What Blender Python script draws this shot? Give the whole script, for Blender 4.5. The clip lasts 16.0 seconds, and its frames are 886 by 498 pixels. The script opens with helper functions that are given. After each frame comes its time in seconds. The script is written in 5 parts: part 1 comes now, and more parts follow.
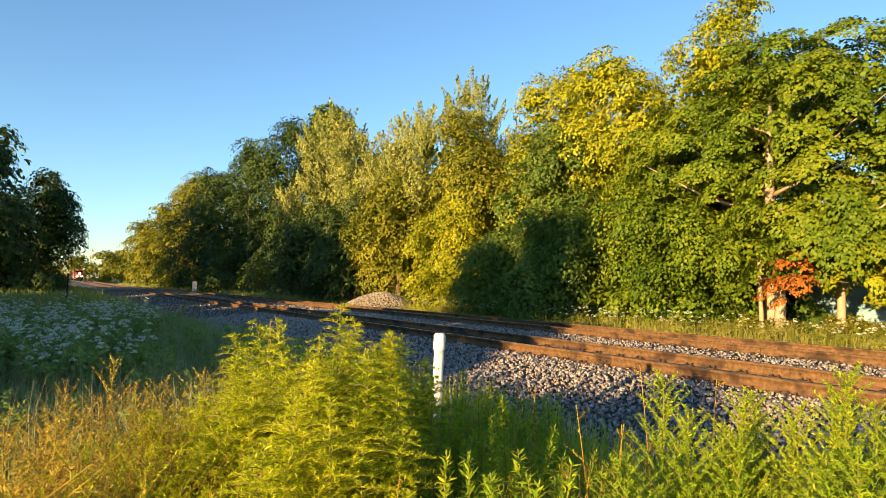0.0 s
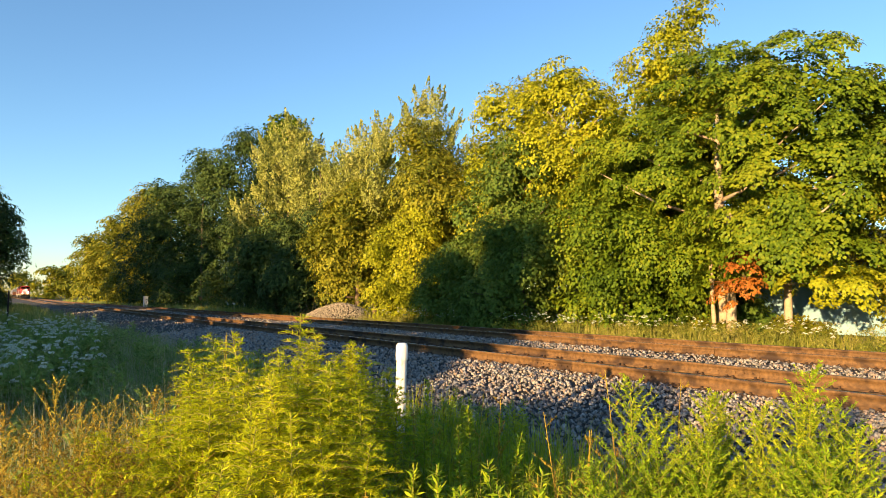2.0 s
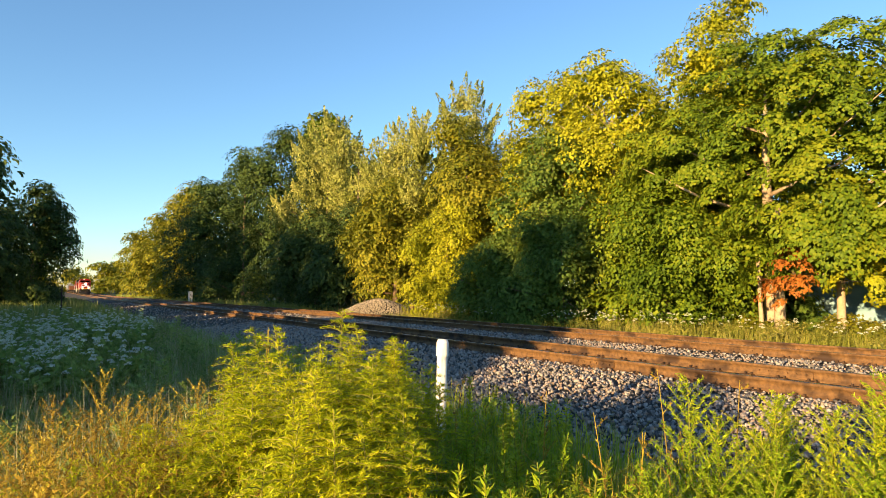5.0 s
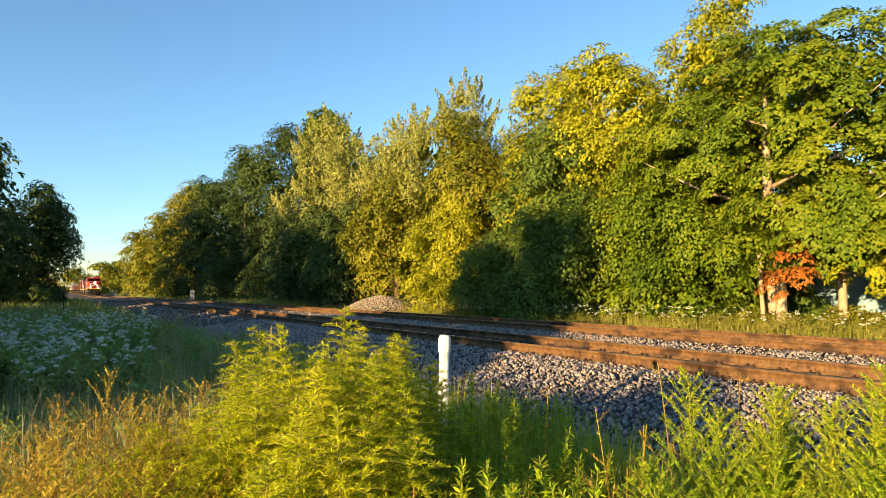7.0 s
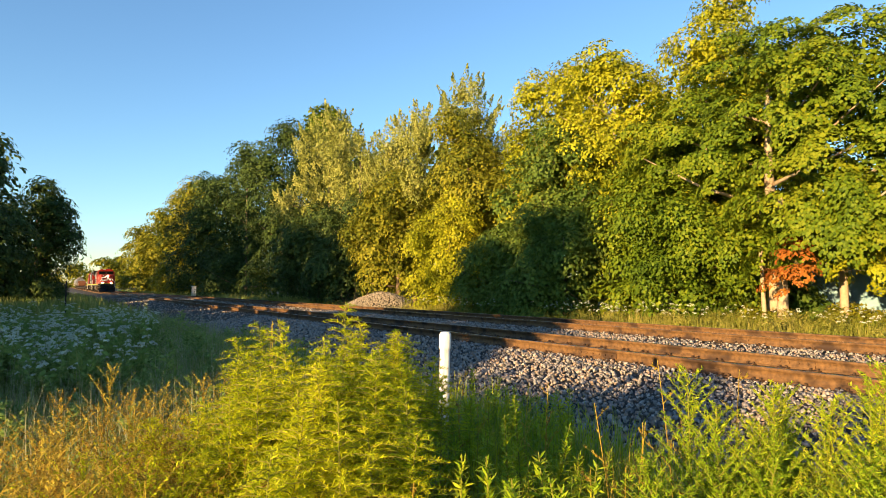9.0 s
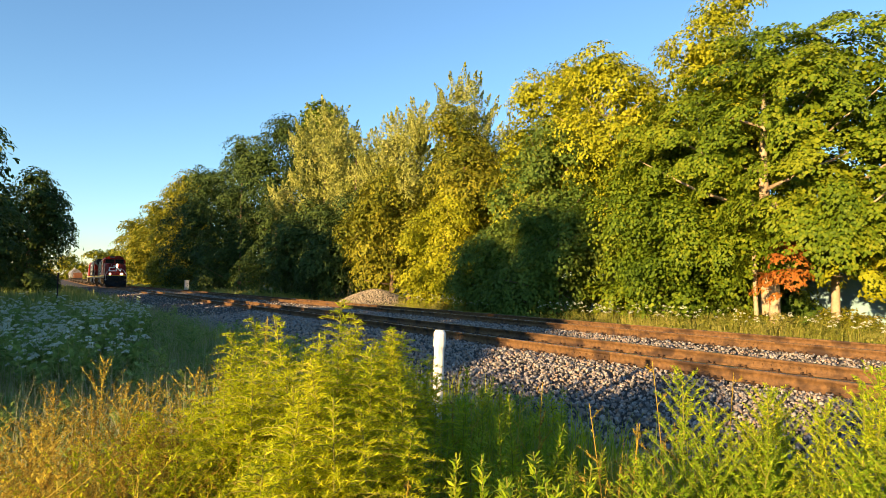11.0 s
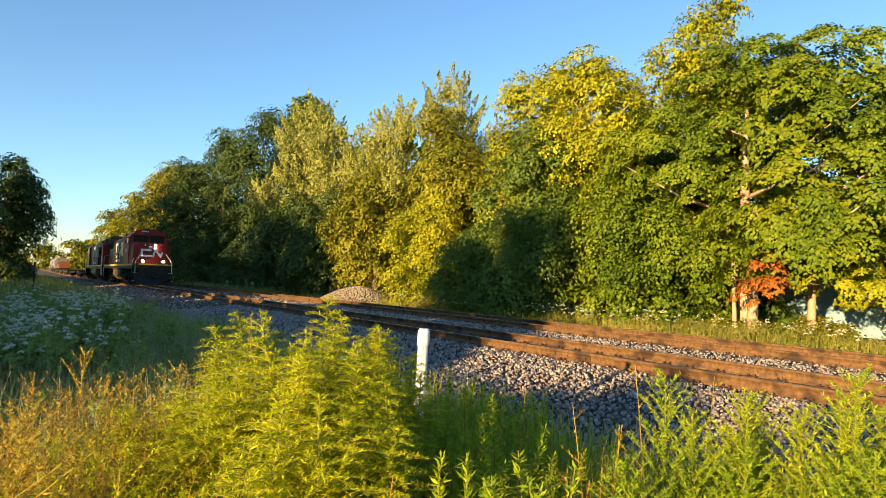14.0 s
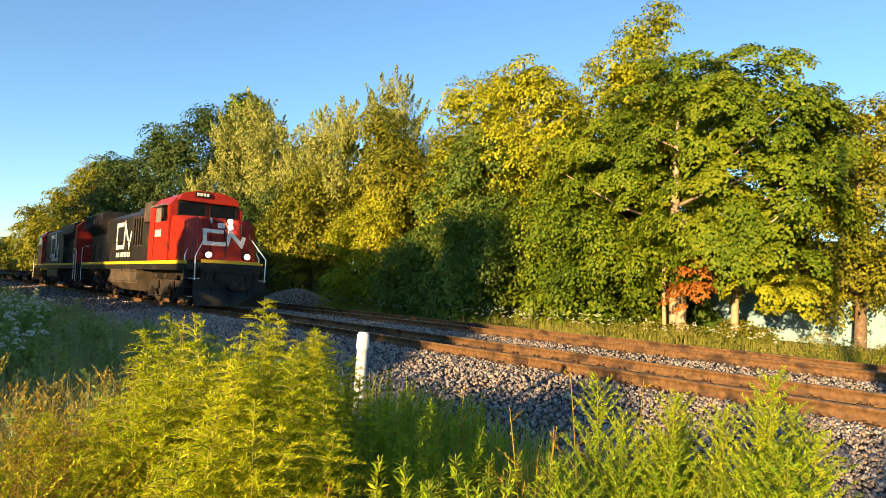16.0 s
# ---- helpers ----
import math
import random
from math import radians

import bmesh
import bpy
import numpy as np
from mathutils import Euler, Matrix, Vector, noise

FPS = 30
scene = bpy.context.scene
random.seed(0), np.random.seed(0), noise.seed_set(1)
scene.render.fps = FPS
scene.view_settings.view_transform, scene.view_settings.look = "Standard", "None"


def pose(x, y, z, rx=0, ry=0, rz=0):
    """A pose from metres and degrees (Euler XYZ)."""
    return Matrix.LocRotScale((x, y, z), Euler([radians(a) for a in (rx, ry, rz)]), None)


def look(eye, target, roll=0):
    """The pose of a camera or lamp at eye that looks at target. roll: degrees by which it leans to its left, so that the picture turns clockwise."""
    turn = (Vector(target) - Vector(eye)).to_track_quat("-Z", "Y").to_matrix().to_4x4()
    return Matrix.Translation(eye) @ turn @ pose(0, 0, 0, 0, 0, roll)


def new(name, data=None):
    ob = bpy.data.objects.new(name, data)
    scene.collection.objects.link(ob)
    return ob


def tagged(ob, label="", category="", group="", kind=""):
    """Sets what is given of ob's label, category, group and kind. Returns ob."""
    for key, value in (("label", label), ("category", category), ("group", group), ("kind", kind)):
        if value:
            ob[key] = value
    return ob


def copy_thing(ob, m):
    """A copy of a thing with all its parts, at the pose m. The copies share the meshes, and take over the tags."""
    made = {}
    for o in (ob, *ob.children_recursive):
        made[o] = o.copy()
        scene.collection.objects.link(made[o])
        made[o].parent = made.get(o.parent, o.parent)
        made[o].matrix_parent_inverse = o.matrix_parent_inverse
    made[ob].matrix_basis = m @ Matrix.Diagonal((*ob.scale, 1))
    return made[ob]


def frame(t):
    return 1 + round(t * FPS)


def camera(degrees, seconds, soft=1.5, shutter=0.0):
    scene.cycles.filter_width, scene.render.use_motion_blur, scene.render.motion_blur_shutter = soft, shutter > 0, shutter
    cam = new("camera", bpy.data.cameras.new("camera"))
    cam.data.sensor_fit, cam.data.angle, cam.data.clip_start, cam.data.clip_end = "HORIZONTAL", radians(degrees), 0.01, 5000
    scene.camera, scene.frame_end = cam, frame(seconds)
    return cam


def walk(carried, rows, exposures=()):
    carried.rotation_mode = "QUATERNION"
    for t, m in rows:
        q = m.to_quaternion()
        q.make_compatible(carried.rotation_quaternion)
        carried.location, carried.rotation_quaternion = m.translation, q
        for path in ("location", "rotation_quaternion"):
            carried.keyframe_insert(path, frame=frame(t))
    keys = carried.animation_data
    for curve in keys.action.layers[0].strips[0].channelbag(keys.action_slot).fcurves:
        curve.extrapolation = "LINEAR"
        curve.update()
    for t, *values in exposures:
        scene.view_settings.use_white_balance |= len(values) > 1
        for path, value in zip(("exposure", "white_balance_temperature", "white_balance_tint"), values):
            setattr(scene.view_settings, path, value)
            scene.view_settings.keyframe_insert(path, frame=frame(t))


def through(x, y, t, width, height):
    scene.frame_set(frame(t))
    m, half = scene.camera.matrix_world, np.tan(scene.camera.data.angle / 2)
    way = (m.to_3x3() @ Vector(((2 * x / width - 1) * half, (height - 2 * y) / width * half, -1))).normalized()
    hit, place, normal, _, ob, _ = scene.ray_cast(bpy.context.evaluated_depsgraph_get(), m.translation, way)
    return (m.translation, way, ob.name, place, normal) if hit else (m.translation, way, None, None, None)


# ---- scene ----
cam = camera(72.0, 16.0, soft=0.6)
PATH = [
    (0, pose(0.000, 0.000, 1.151, 93.297, -1.126, -32.508)),
    (0.5, pose(0.020, -0.009, 1.147, 93.165, 0.511, -32.914)),
    (1, pose(0.008, 0.014, 1.151, 93.672, 0.367, -32.967)),
    (1.5, pose(0.011, 0.049, 1.150, 94.176, 0.076, -35.526)),
    (2, pose(0.018, 0.061, 1.145, 94.201, 0.036, -36.286)),
    (2.5, pose(0.063, 0.140, 1.138, 94.266, 0.704, -35.787)),
    (3, pose(0.075, 0.200, 1.134, 94.080, 1.275, -34.525)),
    (3.5, pose(0.036, 0.156, 1.138, 93.996, 0.150, -32.877)),
    (4, pose(0.045, 0.156, 1.137, 94.092, -0.376, -32.829)),
    (6.5, pose(0.031, 0.141, 1.138, 93.511, 0.248, -32.744)),
    (7, pose(0.032, 0.138, 1.139, 93.492, 0.419, -32.682)),
    (7.5, pose(0.035, 0.131, 1.139, 93.433, 0.684, -32.565)),
    (8, pose(0.025, 0.120, 1.141, 93.258, 0.659, -32.653)),
    (8.5, pose(0.036, 0.128, 1.138, 93.217, 0.434, -32.532)),
    (9, pose(0.030, 0.127, 1.141, 93.169, 0.248, -32.555)),
    (11.5, pose(0.017, 0.146, 1.138, 92.986, -0.972, -33.344)),
    (12, pose(0.007, 0.152, 1.137, 92.946, -1.215, -33.587)),
    (12.5, pose(-0.013, 0.144, 1.140, 92.903, -1.413, -34.005)),
    (13, pose(0.002, 0.145, 1.139, 92.940, -1.512, -34.226)),
    (13.5, pose(0.003, 0.148, 1.140, 92.932, -1.748, -34.455)),
    (14, pose(-0.007, 0.143, 1.138, 92.966, -2.124, -34.768)),
    (14.5, pose(-0.034, 0.126, 1.143, 93.147, -2.334, -35.431)),
    (15, pose(-0.026, 0.128, 1.145, 93.236, -2.296, -36.828)),
    (15.5, pose(-0.012, 0.141, 1.142, 93.325, -2.431, -37.987)),
    (16, pose(-0.011, 0.134, 1.143, 93.478, -2.540, -40.337)),
]
walk(cam, PATH, [(0, 1.46, 6760, 10), (16, 1.46, 6760, 10)])

# ---- light ----
SUN_AZ, SUN_EL = 250.0, 8.0      # degrees clockwise from +y, degrees up
world = bpy.data.worlds.new("world")
scene.world = world
world.use_nodes = True
wn = world.node_tree.nodes
sky = wn.new("ShaderNodeTexSky")
sky.sky_type, sky.sun_disc = "NISHITA", False
sky.sun_elevation, sky.sun_rotation = radians(SUN_EL), radians(SUN_AZ)
sky.air_density, sky.dust_density, sky.ozone_density = 1.0, 0.08, 3.4
wn["Background"].inputs["Strength"].default_value = 0.128
world.node_tree.links.new(sky.outputs[0], wn["Background"].inputs["Color"])
sun = new("sun", bpy.data.lights.new("sun", "SUN"))
sun.data.energy, sun.data.angle, sun.data.color = 5.0, radians(0.6), (1.0, 0.68, 0.32)
sx, sy = math.sin(radians(SUN_AZ)) * math.cos(radians(SUN_EL)), math.cos(radians(SUN_AZ)) * math.cos(radians(SUN_EL))
sun.matrix_world = look((sx * 90, sy * 90, math.sin(radians(SUN_EL)) * 90), (0, 0, 0))

GROUND = -0.55                   # soil by the line; rail tops are at 0
X_NEAR, X_FAR = 8.97, 13.55      # centres of the two tracks
GAUGE = 1.51


def grade(y):
    """The line falls very gently away from the camera."""
    return -0.004 * np.clip(y, -40, 160)


rng = np.random.default_rng(7)


# ---- materials ----
def nodes_of(name):
    m = bpy.data.materials.new(name)
    m.use_nodes = True
    return m, m.node_tree.nodes, m.node_tree.links, m.node_tree.nodes["Principled BSDF"]


def ramp(n, l, fac, stops):
    r = n.new("ShaderNodeValToRGB")
    e = r.color_ramp.elements
    while len(e) < len(stops):
        e.new(0.5)
    for el, (p, c) in zip(e, stops):
        el.position, el.color = p, (*c, 1)
    l.new(fac, r.inputs[0])
    return r.outputs[0]


def surface(name, dark, light, scale=8.0, rough=0.7, metal=0.0, bump=0.2, spec=0.4, detail=8.0, wear=None, wear_scale=1.5, wear_at=0.6):
    """Two scales of mottling between two colours, with a second stain colour in patches."""
    m, n, l, b = nodes_of(name)
    co = n.new("ShaderNodeTexCoord")
    t = n.new("ShaderNodeTexNoise")
    t.inputs["Scale"].default_value, t.inputs["Detail"].default_value, t.inputs["Roughness"].default_value = scale, detail, 0.65
    l.new(co.outputs["Object"], t.inputs["Vector"])
    col = ramp(n, l, t.outputs["Fac"], [(0.32, dark), (0.68, light)])
    if wear:
        w = n.new("ShaderNodeTexNoise")
        w.inputs["Scale"].default_value, w.inputs["Detail"].default_value = wear_scale, 10
        l.new(co.outputs["Object"], w.inputs["Vector"])
        k = ramp(n, l, w.outputs["Fac"], [(wear_at - 0.06, (0, 0, 0)), (wear_at + 0.08, (1, 1, 1))])
        mx = n.new("ShaderNodeMix")
        mx.data_type = "RGBA"
        l.new(k, mx.inputs["Factor"])
        l.new(col, mx.inputs["A"])
        mx.inputs["B"].default_value = (*wear, 1)
        col = mx.outputs["Result"]
    l.new(col, b.inputs["Base Color"])
    rr = n.new("ShaderNodeMapRange")
    rr.inputs["To Min"].default_value, rr.inputs["To Max"].default_value = max(rough - 0.12, 0.03), min(rough + 0.12, 1)
    l.new(t.outputs["Fac"], rr.inputs["Value"])
    l.new(rr.outputs[0], b.inputs["Roughness"])
    b.inputs["Metallic"].default_value, b.inputs["Specular IOR Level"].default_value = metal, spec
    if bump:
        bp = n.new("ShaderNodeBump")
        bp.inputs["Strength"].default_value, bp.inputs["Distance"].default_value = bump, 0.02
        l.new(t.outputs["Fac"], bp.inputs["Height"])
        l.new(bp.outputs[0], b.inputs["Normal"])
    return m


def leafy(name, stops, through=0.26, rough=0.55, patch=0.35):
    """Leaf surface: colour by leaf and by slow patches over the plant, some light passing through."""
    m, n, l, b = nodes_of(name)
    g = n.new("ShaderNodeNewGeometry")
    t = n.new("ShaderNodeTexNoise")
    t.inputs["Scale"].default_value, t.inputs["Detail"].default_value = patch, 3
    l.new(g.outputs["Position"], t.inputs["Vector"])
    ad = n.new("ShaderNodeMath")
    ad.operation = "MULTIPLY_ADD"
    l.new(g.outputs["Random Per Island"], ad.inputs[0])
    ad.inputs[1].default_value = 0.55
    sc = n.new("ShaderNodeMath")
    sc.operation = "MULTIPLY_ADD"
    l.new(t.outputs["Fac"], sc.inputs[0])
    sc.inputs[1].default_value, sc.inputs[2].default_value = 1.4, -0.45
    l.new(sc.outputs[0], ad.inputs[2])
    col = ramp(n, l, ad.outputs[0], stops)
    l.new(col, b.inputs["Base Color"])
    b.inputs["Roughness"].default_value, b.inputs["Specular IOR Level"].default_value = rough, 0.12
    tr = n.new("ShaderNodeBsdfTranslucent")
    l.new(col, tr.inputs["Color"])
    mx = n.new("ShaderNodeMixShader")
    mx.inputs[0].default_value = through
    l.new(b.outputs[0], mx.inputs[1])
    l.new(tr.outputs[0], mx.inputs[2])
    l.new(mx.outputs[0], n["Material Output"].inputs["Surface"])
    return m


def glow(name, colour, strength):
    m, n, l, b = nodes_of(name)
    b.inputs["Base Color"].default_value = (*colour, 1)
    b.inputs["Emission Color"].default_value, b.inputs["Emission Strength"].default_value = (*colour, 1), strength
    return m


M_SOIL = surface("soil", (0.05, 0.045, 0.02), (0.12, 0.10, 0.04), 3, 0.95, bump=0.6, wear=(0.06, 0.09, 0.02), wear_scale=0.4, wear_at=0.5)
# fines coloured extra dark, standing in for the shade between stones
M_FINES = surface("ballast_fines", (0.022, 0.02, 0.019), (0.06, 0.055, 0.05), 30, 0.95, bump=0.8, wear=(0.10, 0.07, 0.05), wear_scale=1.2)
M_RUST = surface("rusty_rail", (0.08, 0.042, 0.018), (0.22, 0.118, 0.046), 14, 0.72, metal=0.15, bump=0.25, wear=(0.05, 0.027, 0.015), wear_scale=2.5, wear_at=0.56)
M_STEEL = surface("polished_rail_top", (0.35, 0.33, 0.32), (0.5, 0.48, 0.46), 5, 0.28, metal=0.9, bump=0.05)
M_TIE = surface("weathered_tie", (0.05, 0.035, 0.025), (0.13, 0.10, 0.08), 9, 0.95, bump=0.6)
M_BARK = surface("bark", (0.10, 0.065, 0.04), (0.24, 0.17, 0.11), 7, 0.95, bump=0.8)
M_PALEBARK = surface("pale_bark", (0.30, 0.22, 0.14), (0.46, 0.36, 0.25), 6, 0.9, bump=0.6)
M_WHITE = surface("weathered_white_paint", (0.66, 0.65, 0.62), (0.80, 0.79, 0.77), 12, 0.6, bump=0.1, wear=(0.45, 0.42, 0.36), wear_scale=6, wear_at=0.66)
M_RED = surface("red_paint", (0.23, 0.017, 0.009), (0.32, 0.026, 0.012), 2.5, 0.42, bump=0.03, spec=0.18, wear=(0.16, 0.02, 0.014), wear_scale=1.8, wear_at=0.66)
M_BLACK = surface("black_paint", (0.009, 0.009, 0.010), (0.021, 0.019, 0.017), 2.5, 0.5, bump=0.04, spec=0.3, wear=(0.045, 0.034, 0.022), wear_scale=1.1, wear_at=0.58)
M_GRIME = surface("grimy_underframe", (0.014, 0.011, 0.008), (0.038, 0.028, 0.02), 5, 0.85, bump=0.4, wear=(0.085, 0.055, 0.032), wear_scale=2, wear_at=0.6)
M_TANK = surface("dusty_fuel_tank", (0.05, 0.038, 0.026), (0.11, 0.082, 0.054), 3, 0.7, bump=0.1, wear=(0.03, 0.024, 0.018), wear_scale=1.2, wear_at=0.56)
M_YELLOW = surface("yellow_stripe", (0.62, 0.40, 0.02), (0.75, 0.50, 0.03), 5, 0.45, bump=0.03, wear=(0.3, 0.2, 0.04), wear_scale=3, wear_at=0.68)
M_LOGO = surface("white_marking", (0.55, 0.54, 0.52), (0.72, 0.71, 0.69), 8, 0.5, bump=0.02)
M_GLASS = surface("dark_cab_glass", (0.003, 0.0035, 0.004), (0.007, 0.008, 0.009), 2, 0.15, bump=0.0, spec=0.08)
M_LAMP = glow("headlight_glow", (1.0, 0.80, 0.50), 70)
M_BLUEWALL = surface("pale_blue_siding", (0.20, 0.35, 0.43), (0.27, 0.42, 0.50), 3, 0.7, bump=0.05)
M_ROOF = surface("grey_shingle", (0.10, 0.10, 0.10), (0.2, 0.19, 0.19), 12, 0.9, bump=0.4)
M_ORANGE = surface("orange_paint", (0.14, 0.05, 0.02), (0.2, 0.075, 0.025), 4, 0.5, bump=0.05)
M_CARGREY = surface("grey_tank_car", (0.14, 0.14, 0.14), (0.24, 0.235, 0.23), 3, 0.5, bump=0.05, wear=(0.1, 0.08, 0.065), wear_scale=1.2)

G = lambda r, g, b: (r, g, b)
M_MAPLE = leafy("maple_leaf", [(0.1, G(0.05, 0.092, 0.008)), (0.5, G(0.122, 0.188, 0.012)), (0.9, G(0.235, 0.268, 0.017))])
M_YELLOWLEAF = leafy("yellow_green_leaf", [(0.1, G(0.16, 0.19, 0.011)), (0.5, G(0.30, 0.32, 0.016)), (0.9, G(0.45, 0.43, 0.025))])
M_SILVER = leafy("silver_leaf", [(0.1, G(0.13, 0.155, 0.025)), (0.5, G(0.26, 0.285, 0.06)), (0.9, G(0.43, 0.43, 0.13))], 0.25)
M_OLIVE = leafy("olive_leaf", [(0.1, G(0.085, 0.11, 0.011)), (0.5, G(0.18, 0.19, 0.016)), (0.9, G(0.33, 0.30, 0.026))])
M_SHRUB = leafy("shrub_leaf", [(0.1, G(0.06, 0.115, 0.018)), (0.5, G(0.11, 0.175, 0.028)), (0.9, G(0.19, 0.245, 0.04))], 0.3)
# deep green, kept low so part of these trees' shade is in the colour
M_DARKLEAF = leafy("deep_green_shade_leaf", [(0.1, G(0.035, 0.065, 0.018)), (0.5, G(0.06, 0.10, 0.024)), (0.9, G(0.11, 0.155, 0.036))])
M_MIDGREEN = leafy("mid_green_leaf", [(0.1, G(0.14, 0.23, 0.055)), (0.5, G(0.25, 0.35, 0.085)), (0.9, G(0.38, 0.45, 0.13))], 0.35)
M_ORANGELEAF = leafy("orange_leaf", [(0.1, G(0.26, 0.075, 0.018)), (0.5, G(0.38, 0.13, 0.025)), (0.9, G(0.44, 0.21, 0.04))])
M_ROD = leafy("goldenrod_leaf", [(0.1, G(0.23, 0.32, 0.010)), (0.5, G(0.45, 0.51, 0.016)), (0.9, G(0.63, 0.61, 0.025))], 0.4, patch=1.5)
M_HORSE = leafy("horseweed_leaf", [(0.1, G(0.14, 0.25, 0.012)), (0.5, G(0.27, 0.39, 0.02)), (0.9, G(0.50, 0.52, 0.03))], 0.36, patch=1.5)
M_STEM = leafy("green_stem", [(0.1, G(0.16, 0.18, 0.03)), (0.9, G(0.3, 0.28, 0.06))], 0.15)
M_GRASS = leafy("grass_blade", [(0.1, G(0.15, 0.21, 0.045)), (0.5, G(0.25, 0.32, 0.08)), (0.9, G(0.42, 0.42, 0.16))], 0.38, patch=0.9)
M_FARGRASS = leafy("sunny_grass", [(0.1, G(0.14, 0.17, 0.02)), (0.5, G(0.25, 0.26, 0.04)), (0.9, G(0.42, 0.36, 0.10))], 0.3, patch=0.5)
M_DRY = leafy("dry_weed", [(0.1, G(0.18, 0.11, 0.025)), (0.5, G(0.40, 0.28, 0.04)), (0.9, G(0.60, 0.50, 0.08))], 0.3, patch=2.0)
M_STRAW = leafy("pale_straw", [(0.1, G(0.28, 0.27, 0.14)), (0.9, G(0.52, 0.48, 0.30))], 0.3)
M_PETAL = leafy("white_umbel", [(0.1, G(0.44, 0.48, 0.36)), (0.9, G(0.70, 0.72, 0.60))], 0.3)


# ---- mesh tools ----
def np_mesh(name, v, f, mats=(), smooth=False, index=None):
    v, f = np.asarray(v, np.float32), np.asarray(f, np.int32)
    me = bpy.data.meshes.new(name)
    me.vertices.add(len(v))
    me.vertices.foreach_set("co", v.ravel())
    k = f.shape[1]
    me.loops.add(f.size)
    me.loops.foreach_set("vertex_index", f.ravel())
    me.polygons.add(len(f))
    me.polygons.foreach_set("loop_start", np.arange(len(f), dtype=np.int32) * k)
    me.polygons.foreach_set("loop_total", np.full(len(f), k, np.int32))
    for m in mats:
        me.materials.append(m)
    if index is not None:
        me.polygons.foreach_set("material_index", np.asarray(index, np.int32))
    me.update(calc_edges=True)
    if smooth:
        me.polygons.foreach_set("use_smooth", np.ones(len(f), bool))
    me.validate()
    return me


def thing(name, label, category, group="", kind="", data=None, m=None):
    ob = tagged(new(name, data), label, category, group, kind)
    if m is not None:
        ob.matrix_world = m
    return ob


def attach(name, me, parent, label="", m=None):
    ob = new(name, me)
    ob.parent = parent
    if m is not None:
        ob.matrix_basis = m
    if label:
        ob["label"] = label
    return ob


def part(name, bm, material, parent, label="", bevel=0.0, smooth=False):
    if bevel:
        bmesh.ops.bevel(bm, geom=[e for e in bm.edges if e.is_manifold and e.calc_face_angle(0) > 0.5], offset=bevel, segments=2, affect="EDGES", clamp_overlap=True)
    me = bpy.data.meshes.new(name)
    bm.to_mesh(me)
    bm.free()
    me.materials.append(material)
    if smooth:
        me.polygons.foreach_set("use_smooth", np.ones(len(me.polygons), bool))
    return attach(name, me, parent, label)


def box(bm, x0, x1, y0, y1, z0, z1):
    g = bmesh.ops.create_cube(bm, size=1, matrix=Matrix.Translation(((x0 + x1) / 2, (y0 + y1) / 2, (z0 + z1) / 2)) @ Matrix.Diagonal((abs(x1 - x0), abs(y1 - y0), abs(z1 - z0), 1)))
    return g["verts"]


def prism(bm, profile, axis, a, b):
    """A closed profile of 2D points run from a to b along an axis; for y the points are (x, z), for x (y, z), for z (x, y)."""
    def at(p, q):
        return {"y": (p[0], q, p[1]), "x": (q, p[0], p[1]), "z": (p[0], p[1], q)}[axis]
    v0, v1 = [bm.verts.new(at(p, a)) for p in profile], [bm.verts.new(at(p, b)) for p in profile]
    n = len(profile)
    for i in range(n):
        bm.faces.new((v0[i], v0[(i + 1) % n], v1[(i + 1) % n], v1[i]))
    bm.faces.new(v0[::-1])
    bm.faces.new(v1)
    bmesh.ops.recalc_face_normals(bm, faces=bm.faces)


def rod(bm, pts, r, sides=6):
    """A round bar through points; r is one radius or one for each point."""
    pts = [Vector(p) for p in pts]
    rs = r if isinstance(r, (list, tuple)) else [r] * len(pts)
    rings = []
    for i, p in enumerate(pts):
        d = (pts[min(i + 1, len(pts) - 1)] - pts[max(i - 1, 0)]).normalized()
        a = d.orthogonal().normalized() if abs(d.z) > 0.9 else d.cross(Vector((0, 0, 1))).normalized()
        b = d.cross(a)
        rings.append([bm.verts.new(p + (a * math.cos(k * 2 * math.pi / sides) + b * math.sin(k * 2 * math.pi / sides)) * rs[i]) for k in range(sides)])
    for u, w in zip(rings, rings[1:]):
        for k in range(sides):
            bm.faces.new((u[k], u[(k + 1) % sides], w[(k + 1) % sides], w[k]))
    bm.faces.new(rings[0][::-1])
    bm.faces.new(rings[-1])


def drum(bm, centre, r, length, axis="x", sides=20, r2=None):
    turn = {"x": pose(0, 0, 0, 0, 90, 0), "y": pose(0, 0, 0, 90, 0, 0), "z": Matrix()}[axis]
    bmesh.ops.create_cone(bm, cap_ends=True, segments=sides, radius1=r, radius2=r if r2 is None else r2, depth=length, matrix=Matrix.Translation(centre) @ turn)


def unit(v):
    return v / np.maximum(np.linalg.norm(v, axis=1, keepdims=True), 1e-9)


def leaves(P, N, size, wide=0.45, fold=0.12, along=None):
    """One folded four-cornered leaf at each point, facing N. Returns vertices and faces."""
    n = len(P)
    r = rng.normal(size=(n, 3)) if along is None else along + rng.normal(size=(n, 3)) * 0.15
    N = unit(N)
    a = unit(r - (r * N).sum(1, keepdims=True) * N)
    b = np.cross(N, a)
    s = np.broadcast_to(np.asarray(size, float).reshape(-1, 1), (n, 1))
    v = np.stack([P - a * s * 0.5, P + b * s * wide + N * s * fold, P + a * s * 0.5, P - b * s * wide + N * s * fold], 1).reshape(-1, 3)
    return v, np.arange(n * 4).reshape(-1, 4)


